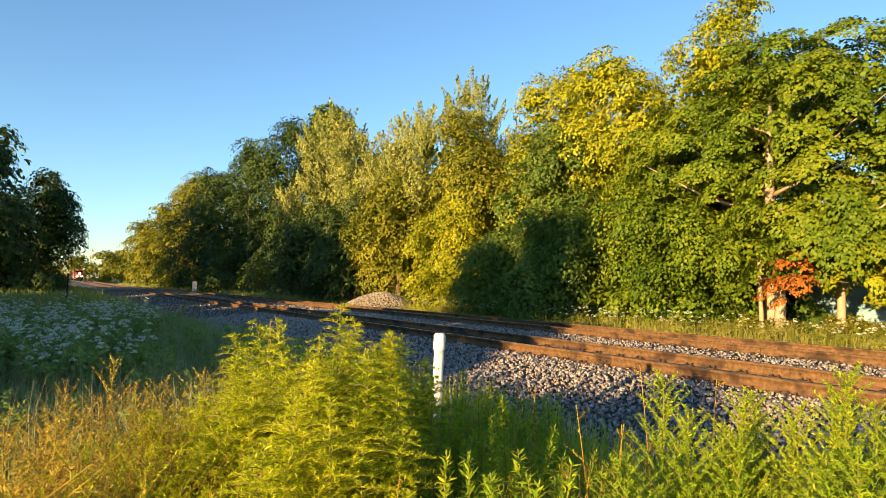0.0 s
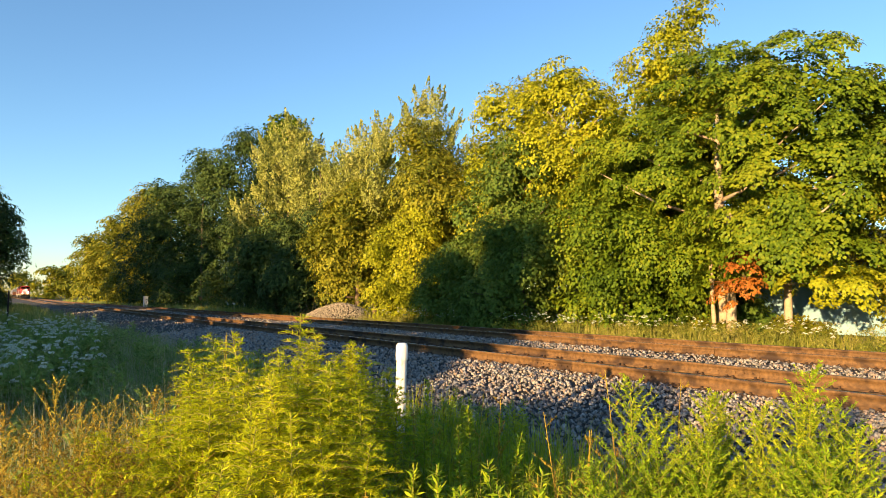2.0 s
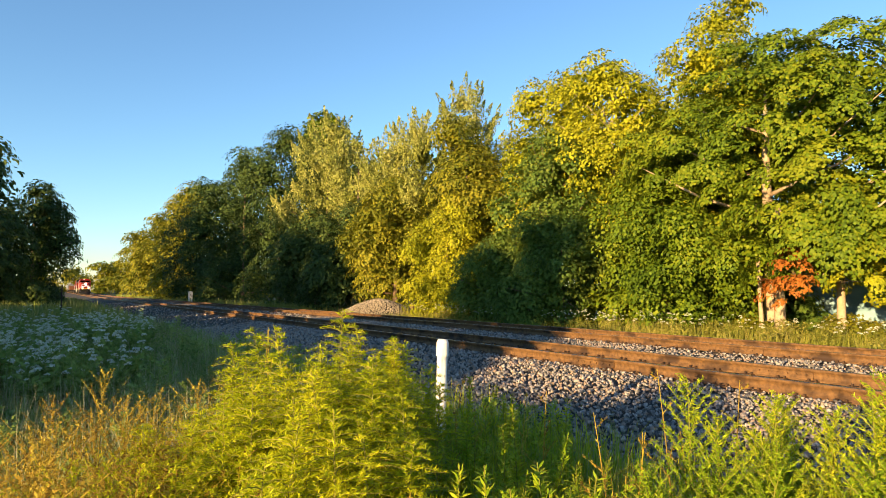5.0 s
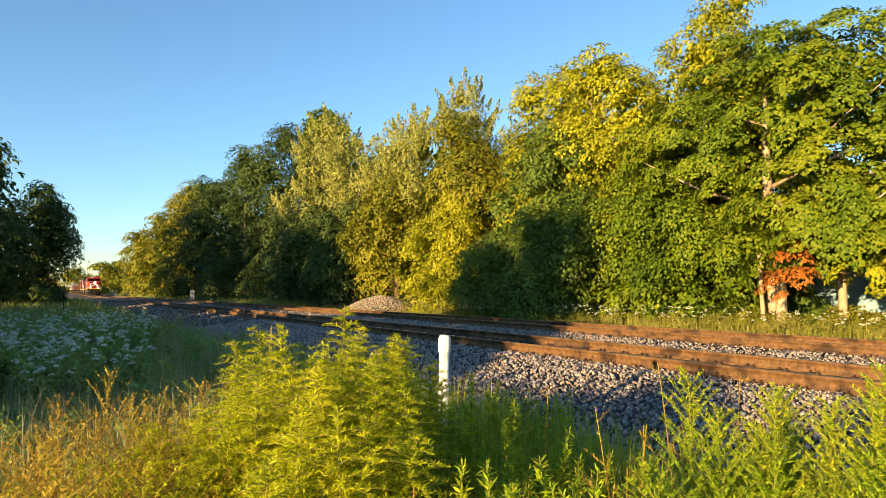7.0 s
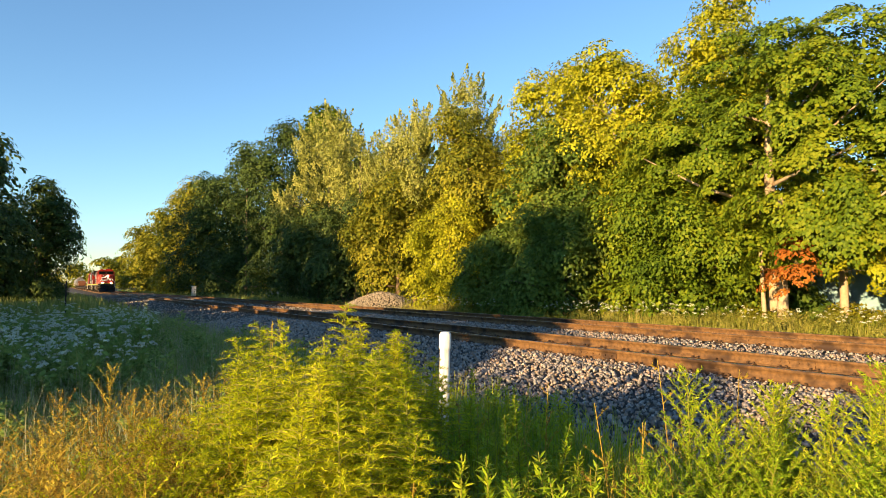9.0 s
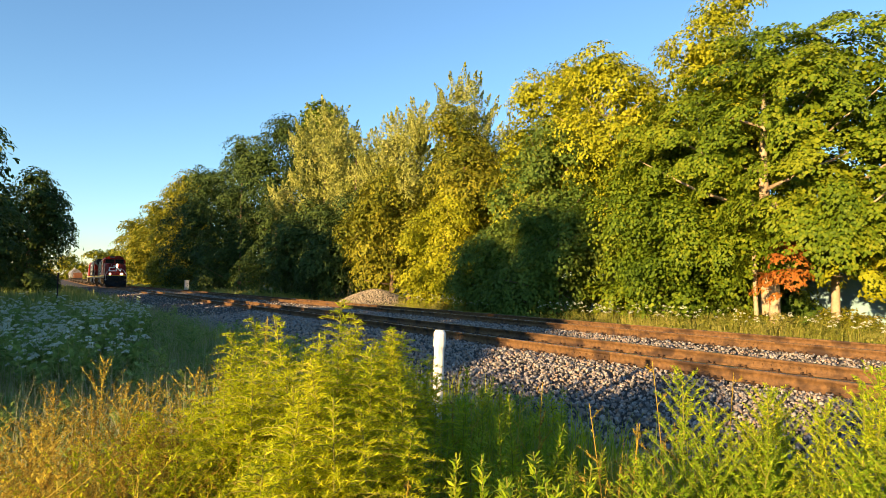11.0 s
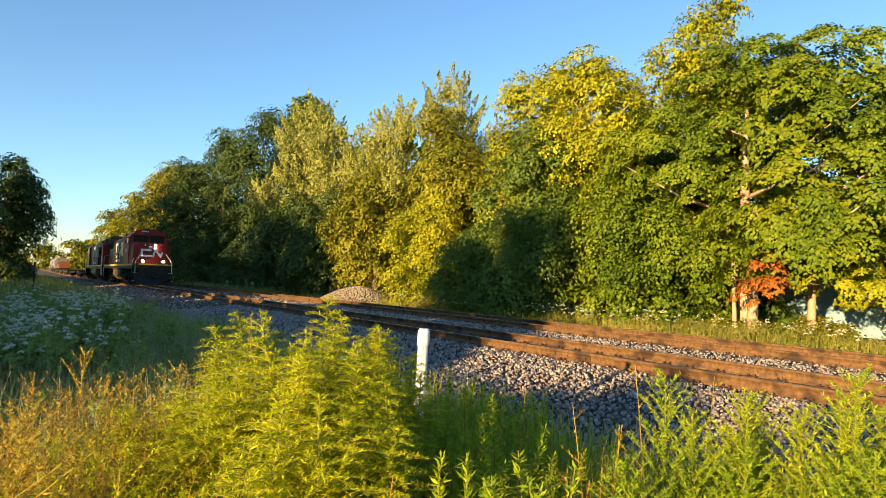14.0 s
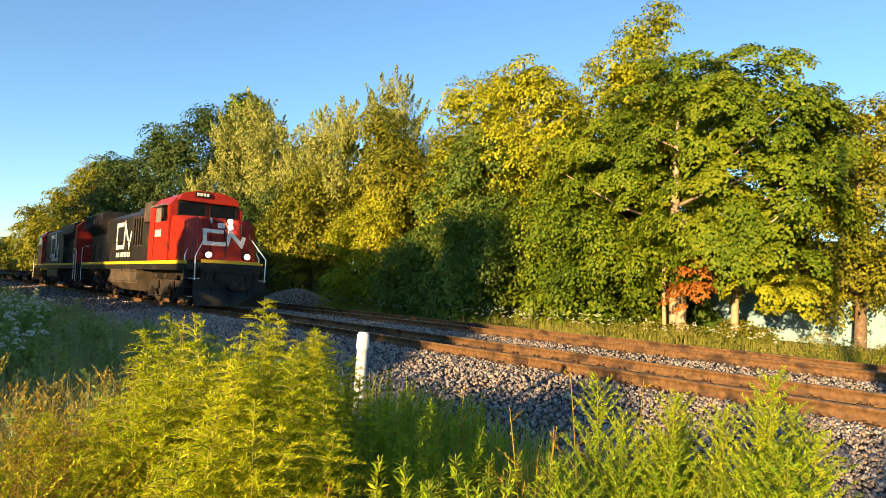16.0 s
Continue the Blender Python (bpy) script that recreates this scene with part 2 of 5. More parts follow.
def join(*vf):
    vs, fs, k = [], [], 0
    for v, f in vf:
        vs.append(v)
        fs.append(f + k)
        k += len(v)
    return np.concatenate(vs), np.concatenate(fs)


# ---- ground and line ----
def bank(x):
    """Height of the gravel bed across the line."""
    return np.interp(x, [2.6, 4.0, 7.1, 7.6, 8.1, 8.4, 9.55, 9.85, 12.7, 12.95, 14.15, 14.4, 15.0, 15.5, 17.6, 19.0], [-0.62, -0.52, -0.26, -0.20, -0.19, -0.24, -0.24, -0.19, -0.19, -0.24, -0.24, -0.19, -0.20, -0.26, -0.5, -0.62])


def soil_height(x, y):
    z = GROUND + 0.05 * np.sin(x * 0.7 + 1.3) * np.cos(y * 0.45) + 0.03 * np.sin(x * 1.9 + y * 1.3)
    return np.where((x > 2.5) & (x < 19), np.minimum(z, -0.56), z) + grade(y)


def make_ground():
    xs = np.concatenate([[-2500, -900, -300, -120, -60], np.arange(-30, 45, 0.75), [60, 120, 300, 900, 2500]])
    ys = np.concatenate([[-2500, -900, -300, -100, -40], np.arange(-15, 60, 0.75), np.arange(60, 300, 8), [400, 700, 1400, 2800]])
    X, Y = np.meshgrid(xs, ys, indexing="ij")
    Z = soil_height(X, Y)
    v = np.stack([X, Y, Z], -1).reshape(-1, 3)
    i, j = np.meshgrid(np.arange(len(xs) - 1), np.arange(len(ys) - 1), indexing="ij")
    a = (i * len(ys) + j).ravel()
    f = np.stack([a, a + len(ys), a + len(ys) + 1, a + 1], 1)
    thing("ground", "brown weedy soil beside the railway", "ground", kind="structure", data=np_mesh("ground", v, f, [M_SOIL], True))
    xs = np.array([2.7, 3.4, 4.0, 4.6, 5.2, 5.8, 6.4, 7.0, 7.6, 8.4, 9.0, 9.6, 10.3, 11.2, 12.2, 13.0, 13.6, 14.3, 15.0, 15.6, 16.4, 17.4, 18.4, 19.0])
    ys = np.concatenate([np.arange(-40, -4, 3), np.arange(-4, 45, 0.4), np.arange(45, 400, 5), [500, 900]])
    X, Y = np.meshgrid(xs, ys, indexing="ij")
    Z = bank(X) + 0.010 * np.sin(X * 5 + Y * 3.1) * np.sin(Y * 2.3) - 0.02 + grade(Y)
    v = np.stack([X, Y, Z], -1).reshape(-1, 3)
    i, j = np.meshgrid(np.arange(len(xs) - 1), np.arange(len(ys) - 1), indexing="ij")
    a = (i * len(ys) + j).ravel()
    f = np.stack([a, a + len(ys), a + len(ys) + 1, a + 1], 1)
    return thing("ballast_bed", "grey crushed stone bed under two tracks", "ballast", kind="structure", data=np_mesh("ballast_bed", v, f, [M_FINES], True))


def stone_mat(name, stops):
    m, n, l, b = nodes_of(name)
    g = n.new("ShaderNodeNewGeometry")
    t = n.new("ShaderNodeTexNoise")
    t.inputs["Scale"].default_value, t.inputs["Detail"].default_value = 60, 4
    l.new(g.outputs["Position"], t.inputs["Vector"])
    a = n.new("ShaderNodeMath")
    a.operation = "MULTIPLY_ADD"
    l.new(t.outputs["Fac"], a.inputs[0])
    a.inputs[1].default_value = 0.35
    l.new(g.outputs["Random Per Island"], a.inputs[2])
    l.new(ramp(n, l, a.outputs[0], stops), b.inputs["Base Color"])
    b.inputs["Roughness"].default_value = 0.85
    return m


M_STONE = stone_mat("crushed_stone", [(0.1, (0.055, 0.052, 0.052)), (0.5, (0.22, 0.205, 0.195)), (0.85, (0.42, 0.385, 0.35)), (1.0, (0.32, 0.23, 0.17))])
M_TANSTONE = stone_mat("tan_gravel", [(0.1, (0.13, 0.11, 0.085)), (0.5, (0.29, 0.245, 0.185)), (1.0, (0.45, 0.38, 0.29))])


def stones(name, P, size, parent=None, label="", material=M_STONE):
    """Loose angular stones as one mesh: bent octahedra with a blunt top."""
    n = len(P)
    base = np.array([(1, 0, 0), (0, 1, 0), (-1, 0, 0), (0, -1, 0), (0.35, 0.2, 0.9), (-0.4, -0.25, 0.8), (0, 0, -0.8)], float)
    face = np.array([(0, 1, 4), (1, 2, 4), (2, 5, 4), (2, 3, 5), (3, 0, 5), (0, 4, 5), (1, 0, 6), (2, 1, 6), (3, 2, 6), (0, 3, 6)])
    v = base[None] * (1 + rng.normal(size=(n, 7, 3)) * 0.18) + rng.normal(size=(n, 7, 3)) * 0.12
    v *= rng.uniform(0.6, 1.3, (n, 1, 3)) * np.asarray(size).reshape(-1, 1, 1)
    q = unit(rng.normal(size=(n, 4)) * [1, 0.5, 0.5, 1])
    w, x, y, z = q.T
    R = np.stack([1 - 2 * (y * y + z * z), 2 * (x * y - z * w), 2 * (x * z + y * w), 2 * (x * y + z * w), 1 - 2 * (x * x + z * z), 2 * (y * z - x * w), 2 * (x * z - y * w), 2 * (y * z + x * w), 1 - 2 * (x * x + y * y)], 1).reshape(n, 3, 3)
    v = np.einsum("nij,nkj->nki", R, v) + P[:, None]
    f = (face[None] + 7 * np.arange(n)[:, None, None]).reshape(-1, 3)
    me = np_mesh(name, v.reshape(-1, 3), f, [material])
    if parent is None:
        return me
    ob = attach(name, me, parent, label)
    return tagged(ob, kind="stuff")


RAIL = [(-0.076, -0.185), (0.076, -0.185), (0.076, -0.172), (0.012, -0.150), (0.009, -0.055), (0.036, -0.042), (0.037, -0.010), (0.030, 0.0), (-0.030, 0.0), (-0.037, -0.010), (-0.036, -0.042), (-0.009, -0.055), (-0.012, -0.150), (-0.076, -0.172)]


def make_track(name, xc, label):
    tr = thing(name, label, "railway track", kind="structure")
    for x in (xc - GAUGE / 2, xc + GAUGE / 2):
        ys = [-60, -40, 0, 6, 12, 20, 40, 80, 160, 900]
        k = len(RAIL)
        v = np.array([(x + px, y, pz + float(grade(y))) for y in ys for px, pz in RAIL])
        f = np.array([(r * k + i, r * k + (i + 1) % k, (r + 1) * k + (i + 1) % k, (r + 1) * k + i) for r in range(len(ys) - 1) for i in range(k)])
        idx = [1 if i == 7 else 0 for r in range(len(ys) - 1) for i in range(k)]
        attach("rail", np_mesh("rail", v, f, [M_RUST, M_STEEL], False, idx), tr, "rusty steel rail with a worn bright top")
    bm = bmesh.new()
    box(bm, -1.3, 1.3, -0.115, 0.115, -0.37, -0.19)
    bmesh.ops.bevel(bm, geom=list(bm.edges), offset=0.012, segments=1, affect="EDGES")
    tie = bpy.data.meshes.new("tie")
    bm.to_mesh(tie)
    bm.free()
    tie.materials.append(M_TIE)
    bm = bmesh.new()
    box(bm, -0.18, 0.18, -0.09, 0.09, -0.19, -0.170)
    for sx_ in (-0.11, 0.11):
        for sy_ in (-0.05, 0.05):
            box(bm, sx_ - 0.014, sx_ + 0.014, sy_ - 0.014, sy_ + 0.014, -0.172, -0.14)
    plate = bpy.data.meshes.new("tie_plate")
    bm.to_mesh(plate)
    bm.free()
    plate.materials.append(M_RUST)
    for i in range(130):
        y = -4 + i * 0.52 + 0.04 * math.sin(i * 2.3)
        attach("tie", tie, tr, m=pose(xc + 0.03 * math.sin(i * 1.7), y, 0.006 * math.sin(i * 3.1) + float(grade(y)), 0, 0, 1.2 * math.sin(i)))
        if i < 110:
            for x in (xc - GAUGE / 2, xc + GAUGE / 2):
                attach("tie_plate", plate, tr, m=pose(x, y, 0.004 + float(grade(y))))
    # bolted joint bars
    for k, (x, y0, bars) in enumerate(((xc - GAUGE / 2, 7.4, 1), (xc + GAUGE / 2, 13.5, 1), (xc - GAUGE / 2, 19.0, 1), (xc + GAUGE / 2, 4.9, 1))):
        for s in (-1, 1):
            bm = bmesh.new()
            prism(bm, [(x + s * 0.010, -0.058), (x + s * 0.030, -0.060), (x + s * 0.026, -0.10), (x + s * 0.048, -0.150), (x + s * 0.048, -0.160), (x + s * 0.012, -0.150)], "y", y0, y0 + 0.92)
            for b in range(6):
                drum(bm, (x + s * 0.036, y0 + 0.10 + b * 0.145, -0.10), 0.017, 0.035, "x", 6)
            part("joint_bar", bm, M_RUST, tr, "rusty bolted joint bar on the rail web").location.z = float(grade(y0))
    # anchors clipped under the rails
    bm = bmesh.new()
    box(bm, -0.10, -0.065, -0.018, 0.018, -0.20, -0.155)
    box(bm, 0.065, 0.10, -0.018, 0.018, -0.20, -0.155)
    clip = bpy.data.meshes.new("rail_anchor")
    bm.to_mesh(clip)
    bm.free()
    clip.materials.append(M_RUST)
    for i in range(60):
        attach("rail_anchor", clip, tr, m=pose(xc - GAUGE / 2, -4 + i * 1.04 + 0.14, float(grade(-4 + i * 1.04))))
    return tr


bed = make_ground()
make_track("track_near", X_NEAR, "rusty rails of the track that carries the train")
make_track("track_far", X_FAR, "rusty empty second track beside the first")
n = 27000
px = np.concatenate([rng.uniform(3.9, 8.1, n), rng.uniform(8.3, 9.65, 2500), rng.uniform(9.85, 12.65, 9000), rng.uniform(12.9, 14.2, 2000), rng.uniform(14.4, 17.2, 3500)])
py = np.concatenate([1.5 + 26 * rng.uniform(0, 1, n) ** 1.5, rng.uniform(1, 26, 2500), 1 + 30 * rng.uniform(0, 1, 9000) ** 1.3, rng.uniform(1, 30, 2000), rng.uniform(2, 40, 3500)])
keep = (px > 4.5) | (rng.uniform(size=len(px)) < (px - 3.7) / 1.0)
px, py = px[keep], py[keep]
sz = rng.uniform(0.015, 0.034, len(px)) * (1 + 0.014 * py)
stones("loose_stones", np.stack([px, py, bank(px) + grade(py) + rng.uniform(-0.012, 0.022, len(px))], -1), sz, bed, "loose grey and tan crushed stones")
n = 6000
py = 26 + 60 * rng.uniform(0, 1, n) ** 1.4
px = rng.uniform(4.2, 16, n)
px = np.where((np.abs(px - 8.215) < 0.1) | (np.abs(px - 9.725) < 0.1) | (np.abs(px - 12.795) < 0.1) | (np.abs(px - 14.305) < 0.1), px + 0.35, px)
stones("distant_stones", np.stack([px, py, bank(px) + grade(py) + 0.01], -1), rng.uniform(0.03, 0.052, n) * (1 + 0.01 * (py - 26)), bed, "loose grey crushed stones")


# gravel pile across the line
def make_pile():
    def height(r, a):
        return 1.2 * np.clip(1 - r ** 1.5, 0, 1) * (1 + 0.10 * np.sin(a * 3 + 1) * r)
    n = 9500
    r, a = np.sqrt(rng.uniform(0, 1, n)), rng.uniform(0, 2 * np.pi, n)
    P = np.stack([r * 2.9 * np.cos(a), r * 3.7 * np.sin(a), height(r, a) - 0.02 + rng.normal(size=n) * 0.012], -1)
    A, Rr = np.meshgrid(np.linspace(0, 2 * np.pi, 25)[:-1], np.linspace(0, 1, 9), indexing="ij")
    v = np.stack([Rr * 2.9 * np.cos(A), Rr * 3.7 * np.sin(A), height(Rr, A) - 0.06], -1).reshape(-1, 3)
    f = np.array([(i * 9 + j, i * 9 + j + 1, (i + 1) % 24 * 9 + j + 1, (i + 1) % 24 * 9 + j) for i in range(24) for j in range(8)])
    p = thing("gravel_pile", "heap of tan crushed gravel beside the track", "gravel pile", m=pose(19.2, 37.9, -0.66))
    attach("mound", np_mesh("mound", v, f, [M_FINES], True), p)
    stones("gravel", P, rng.uniform(0.024, 0.046, n), p, "loose tan gravel", M_TANSTONE)


make_pile()


# ---- trees ----
def crown(blobs, clumps, per, rc, size, flat=0.35, wide=0.45, backed=True, spire=False):
    """Leaves laid like shingles over many small boughs, which cover a few rounded masses: vertices and faces, and the boughs' centres.
    spire: the boughs are upright tufts in place of domes."""
    P, N, A, C = [], [], [], []
    B = np.array(blobs, float)
    tot = sum((b[3] * b[4] * b[5]) ** (2 / 3) for b in blobs)
    up = np.array((0, 0, 1.0))
    for i, (cx, cy, cz, rx, ry, rz) in enumerate(blobs):
        k = max(5, int(1.45 * clumps * (rx * ry * rz) ** (2 / 3) / tot))
        d = unit(rng.normal(size=(k, 3)))
        rad = np.where(rng.uniform(size=k) < 0.82, rng.uniform(0.86, 1.10, k), rng.uniform(0.45, 0.8, k))
        c = np.array((cx, cy, cz)) + d * rad[:, None] * (rx, ry, rz)
        # boughs buried in another mass are left out
        q = (c[:, None] - B[None, :, :3]) / B[None, :, 3:]
        inside = (q ** 2).sum(2) < 0.5
        inside[:, i] = False
        keep = ~inside.any(1)
        c, d = c[keep], d[keep]
        k = len(c)
        if k == 0:
            continue
        C.append(c)
        out = unit(d * (1, 1, 0.35) + rng.normal(size=(k, 3)) * (0.3, 0.3, 0.1))
        u = unit(out * 0.62 + up * 0.75 + rng.normal(size=(k, 3)) * 0.16) if not spire else unit(out * 0.6 + up + rng.normal(size=(k, 3)) * 0.12)
        e1 = unit(out - (out * u).sum(1, keepdims=True) * u)
        e2 = np.cross(u, e1)
        r = rc * rng.uniform(0.55, 1.35, k)
        m = np.maximum((per * (r / rc) ** 2).astype(int), 6)
        o = np.repeat(np.arange(k), m)
        n = len(o)
        az = rng.uniform(0, 2 * np.pi, n)
        ca, sa = np.cos(az)[:, None], np.sin(az)[:, None]
        side = e1[o] * ca + e2[o] * sa
        if spire:
            h = rng.uniform(0, 1, n)[:, None]
            w = 0.55 * (1.03 - h) * (0.4 + 0.6 * np.sqrt(rng.uniform(0, 1, n)))[:, None]
            P.append(c[o] + (u[o] * (h * 1.9 - 0.7) + side * w) * r[o][:, None])
            N.append(side + u[o] * 0.4 + rng.normal(size=(n, 3)) * 0.45)
            A.append(u[o] + side * 0.5)
        else:
            # a lobed dome, longer outwards, its rim drooping
            lobe = 1 + 0.22 * np.sin(az * 3 + o * 1.7) + 0.12 * np.sin(az * 7 + o)
            p = np.sqrt(rng.uniform(0, 1, n))
            p, lobe = p[:, None], lobe[:, None]
            P.append(c[o] + ((e1[o] * ca * 1.25 + e2[o] * sa) * p * lobe + u[o] * (0.55 * (1 - p ** 2) - 0.2 + rng.normal(size=(n, 1)) * 0.07)) * r[o][:, None])
            N.append(u[o] + side * p * 0.95 + d[o] * 0.25 + up * flat * 0.5 + rng.normal(size=(n, 3)) * 0.36)
            A.append(side * 0.6 + out[o] * 0.7 - up * 0.5 + rng.normal(size=(n, 3)) * 0.25)
    P, N, A = np.concatenate(P), np.concatenate(N), np.concatenate(A)
    s = size * rng.uniform(0.65, 1.3, len(P))
    inner = []
    for cx, cy, cz, rx, ry, rz in blobs if backed else ():
        k = int(7 * (rx * ry * rz) ** (2 / 3) / (size * 1.7) ** 2) + 10
        d = unit(rng.normal(size=(k, 3)))
        q = np.array((cx, cy, cz)) + d * rng.uniform(0.25, 0.5, (k, 1)) * (rx, ry, rz)
        inner.append(leaves(q, d + rng.normal(size=(k, 3)) * 0.6, size * 1.7 * rng.uniform(0.7, 1.2, k), 0.45))
    return join(leaves(P, N, s, wide, along=A), *inner), np.concatenate(C)


def limbs(bm, height, r, targets, fork, lean=(0, 0), sides=8):
    top = Vector((lean[0], lean[1], height))
    pts = [Vector((0, 0, -0.15)), Vector((0, 0, 0.15)), Vector((lean[0] * 0.25 + 0.05, lean[1] * 0.25, height * 0.3)), Vector((lean[0] * 0.6, lean[1] * 0.6 + 0.08, height * 0.62)), top]
    rod(bm, pts, [r * 1.5, r * 1.12, r * 0.9, r * 0.6, r * 0.12], sides)
    for t in targets:
        t = Vector(t)
        h = min(max(t.z - 0.35 * math.hypot(t.x, t.y) - 0.6, fork), height * 0.85)
        k = h / height
        a = Vector((lean[0] * k, lean[1] * k, h))
        mid = a.lerp(t, 0.5) + Vector((0, 0, -0.06 * (t - a).length + 0.05))
        q = r * (1 - 0.75 * k) * 0.55
        rod(bm, [a, mid, t], [q, q * 0.6, 0.012], 5)


def make_tree(name, label, at, height, blobs, leaf, size, clumps, per, rc, r=0.18, bark=None, fork=1.5, nlimbs=10, lean=(0, 0), wide=0.38, flat=0.15, category="tree", spire=False):
    tr = thing(name, label, category, group="lineside trees", m=pose(at[0], at[1], float(soil_height(np.array(at[0]), np.array(at[1])))))
    (v, f), c = crown(blobs, clumps, per, rc, size, flat, wide, spire=spire)
    bm = bmesh.new()
    pick = c[rng.permutation(len(c))[:nlimbs]]
    limbs(bm, height * 0.86, r, pick, fork, lean)
    part("trunk", bm, bark or M_BARK, tr, smooth=True)
    attach("crown", np_mesh("crown", v, f, [leaf]), tr)
    return tr


def round_blobs(h, w, low=0.15, n=6, seed=1):
    """Overlapping masses that fill a crown of height h and half width w, wider below the top."""
    q = random.Random(seed)
    out = []
    for i in range(n):
        k = (i + 0.5) / n
        z = h * (low + (0.97 - low) * k)
        rad = w * math.sin(math.pi * min(0.28 + 0.66 * k, 0.95)) ** 0.8
        a = q.uniform(0, 6.28)
        o = 0.38 * rad if i < n - 1 else 0.1 * rad
        rr = max(rad * 0.78, 0.5)
        out.append((o * math.cos(a), o * math.sin(a), min(z, h - rr * 0.62), rr, rr * q.uniform(0.9, 1.15), rr * q.uniform(0.62, 0.85)))
    for i in range(n + 3):
        k, a = q.uniform(0.08, 1.0), q.uniform(0, 6.28)
        rad = w * math.sin(math.pi * min(0.28 + 0.66 * k, 0.95)) ** 0.8
        rr = w * q.uniform(0.20, 0.36)
        out.append((rad * 0.92 * math.cos(a), rad * 0.92 * math.sin(a), h * (low + (1.0 - low) * k) - rr * 0.4, rr, rr, rr * q.uniform(0.7, 1.3)))
    return out


def stand(kind, label, x, y, h, w, leaf, size, n_leaves, seed, low=0.15, bark=None, r=0.2, nlimbs=9, fork=1.6, wide=0.38, flat=0.15, category="tree", n=6, spire=False):
    blobs = round_blobs(h, w, low, n, seed)
    rc = max(0.42, w * (0.16 if not spire else 0.2))
    per = max(14, int(3.4 * (rc / size) ** 2))
    return make_tree(kind, label, (x, y), h, blobs, leaf, size, max(14, int(n_leaves / per)), per, rc, r, bark, fork, nlimbs, wide=wide, flat=flat, category=category, spire=spire)


T_MAPLE = "broad maple tree with dense green leaves"
make_tree("maple_tree", T_MAPLE, (23.3, 13.0), 11.6, [(-0.6, 4.2, 3.0, 2.6, 2.4, 2.3), (-0.9, 1.3, 3.4, 1.4, 1.5, 1.1), (-0.6, -1.9, 3.0, 1.3, 1.5, 0.9), (-1.9, 0.3, 3.3, 1.1, 2.2, 0.9), (-1.9, -2.7, 3.5, 1.1, 1.8, 0.9), (-0.3, -2.4, 5.0, 3.0, 2.8, 2.3), (-0.2, -4.0, 4.6, 2.3, 2.0, 2.0), (-0.3, 1.6, 6.4, 3.2, 3.2, 2.3), (0, -1.6, 8.0, 3.2, 3.9, 2.4), (0, 3.2, 7.6, 2.8, 2.6, 2.2), (0.2, 0.4, 9.9, 2.4, 2.9, 1.6), (0.3, -2.9, 9.3, 2.2, 2.5, 1.8), (0.4, -3.9, 7.0, 2.2, 2.5, 2.2)], M_MAPLE, 0.122, 600, 235, 0.56, 0.28, M_PALEBARK, 2.4, 16, wide=0.42, flat=0.25)
stand("maple_tree", "smaller green maple with low leafy branches", 22.2, 17.0, 7.4, 3.3, M_MAPLE, 0.13, 32000, 8, 0.06, r=0.14, n=6, wide=0.42, flat=0.25)
stand("shrub", "shaded green undergrowth behind the maple trunk", 25.4, 15.2, 2.9, 1.7, M_SHRUB, 0.17, 7000, 31, 0.06, r=0.05, fork=0.3, category="shrub")
stand("shrub", "shaded green undergrowth behind the maple trunk", 25.8, 14.0, 2.3, 1.2, M_SHRUB, 0.17, 5000, 32, 0.06, r=0.05, fork=0.3, category="shrub")
for i in range(6):
    stand("shrub", "low yellow-green weedy bush before the building", 23.6 + 0.9 * math.sin(i * 2.3), 15.3 - i * 1.15, 0.62 + 0.22 * math.sin(i * 1.9) - 0.03 * i, 0.7, M_OLIVE if i % 3 else M_SHRUB, 0.11, 3000, 33 + i, 0.04, r=0.03, fork=0.2, category="shrub")
stand("yellow_tree", "tall tree with sunlit yellow-green leaves", 25.7, 16.4, 15.4, 3.3, M_YELLOWLEAF, 0.15, 34000, 5, 0.25, M_PALEBARK, 0.22, 14)
stand("yellow_tree", "slender pale-barked tree with thin yellow leaves", 25.0, 22.2, 14.2, 3.2, M_YELLOWLEAF, 0.16, 24000, 6, 0.35, M_PALEBARK, 0.2, 18)
stand("yellow_tree", "open-crowned tree with yellowing leaves", 26.0, 27.5, 15.2, 3.4, M_YELLOWLEAF, 0.17, 20000, 16, 0.3, M_PALEBARK, 0.2, 16)
stand("olive_tree", "thin shaded tree with bare inner branches", 22.4, 24.5, 10.6, 3.0, M_SHRUB, 0.16, 19000, 9, 0.3, r=0.16, nlimbs=18)
stand("shrub", "dense dark green shrub at the wood's edge", 20.4, 21.4, 5.4, 2.8, M_SHRUB, 0.14, 24000, 11, 0.1, r=0.08, category="shrub")
stand("shrub", "tall green shrub at the wood's edge", 20.6, 26.0, 5.2, 2.5, M_SHRUB, 0.14, 18000, 12, 0.1, r=0.08, category="shrub")
stand("shrub", "bright yellow-green shrub behind the gravel", 20.6, 31.5, 7.0, 2.7, M_YELLOWLEAF, 0.14, 30000, 13, 0.08, r=0.09, category="shrub")
stand("olive_tree", "round olive-green tree above the yellow shrub", 23.4, 33.5, 12.5, 4.0, M_OLIVE, 0.18, 34000, 14, 0.25)
stand("poplar_tree", "tall tree with pale silvery leaves", 25.5, 37.0, 17.2, 4.0, M_SILVER, 0.145, 34000, 15, 0.3, spire=True)
stand("poplar_tree", "tall tree with pale silvery leaves", 25.0, 43.5, 16.2, 4.2, M_SILVER, 0.16, 34000, 17, 0.25, spire=True)
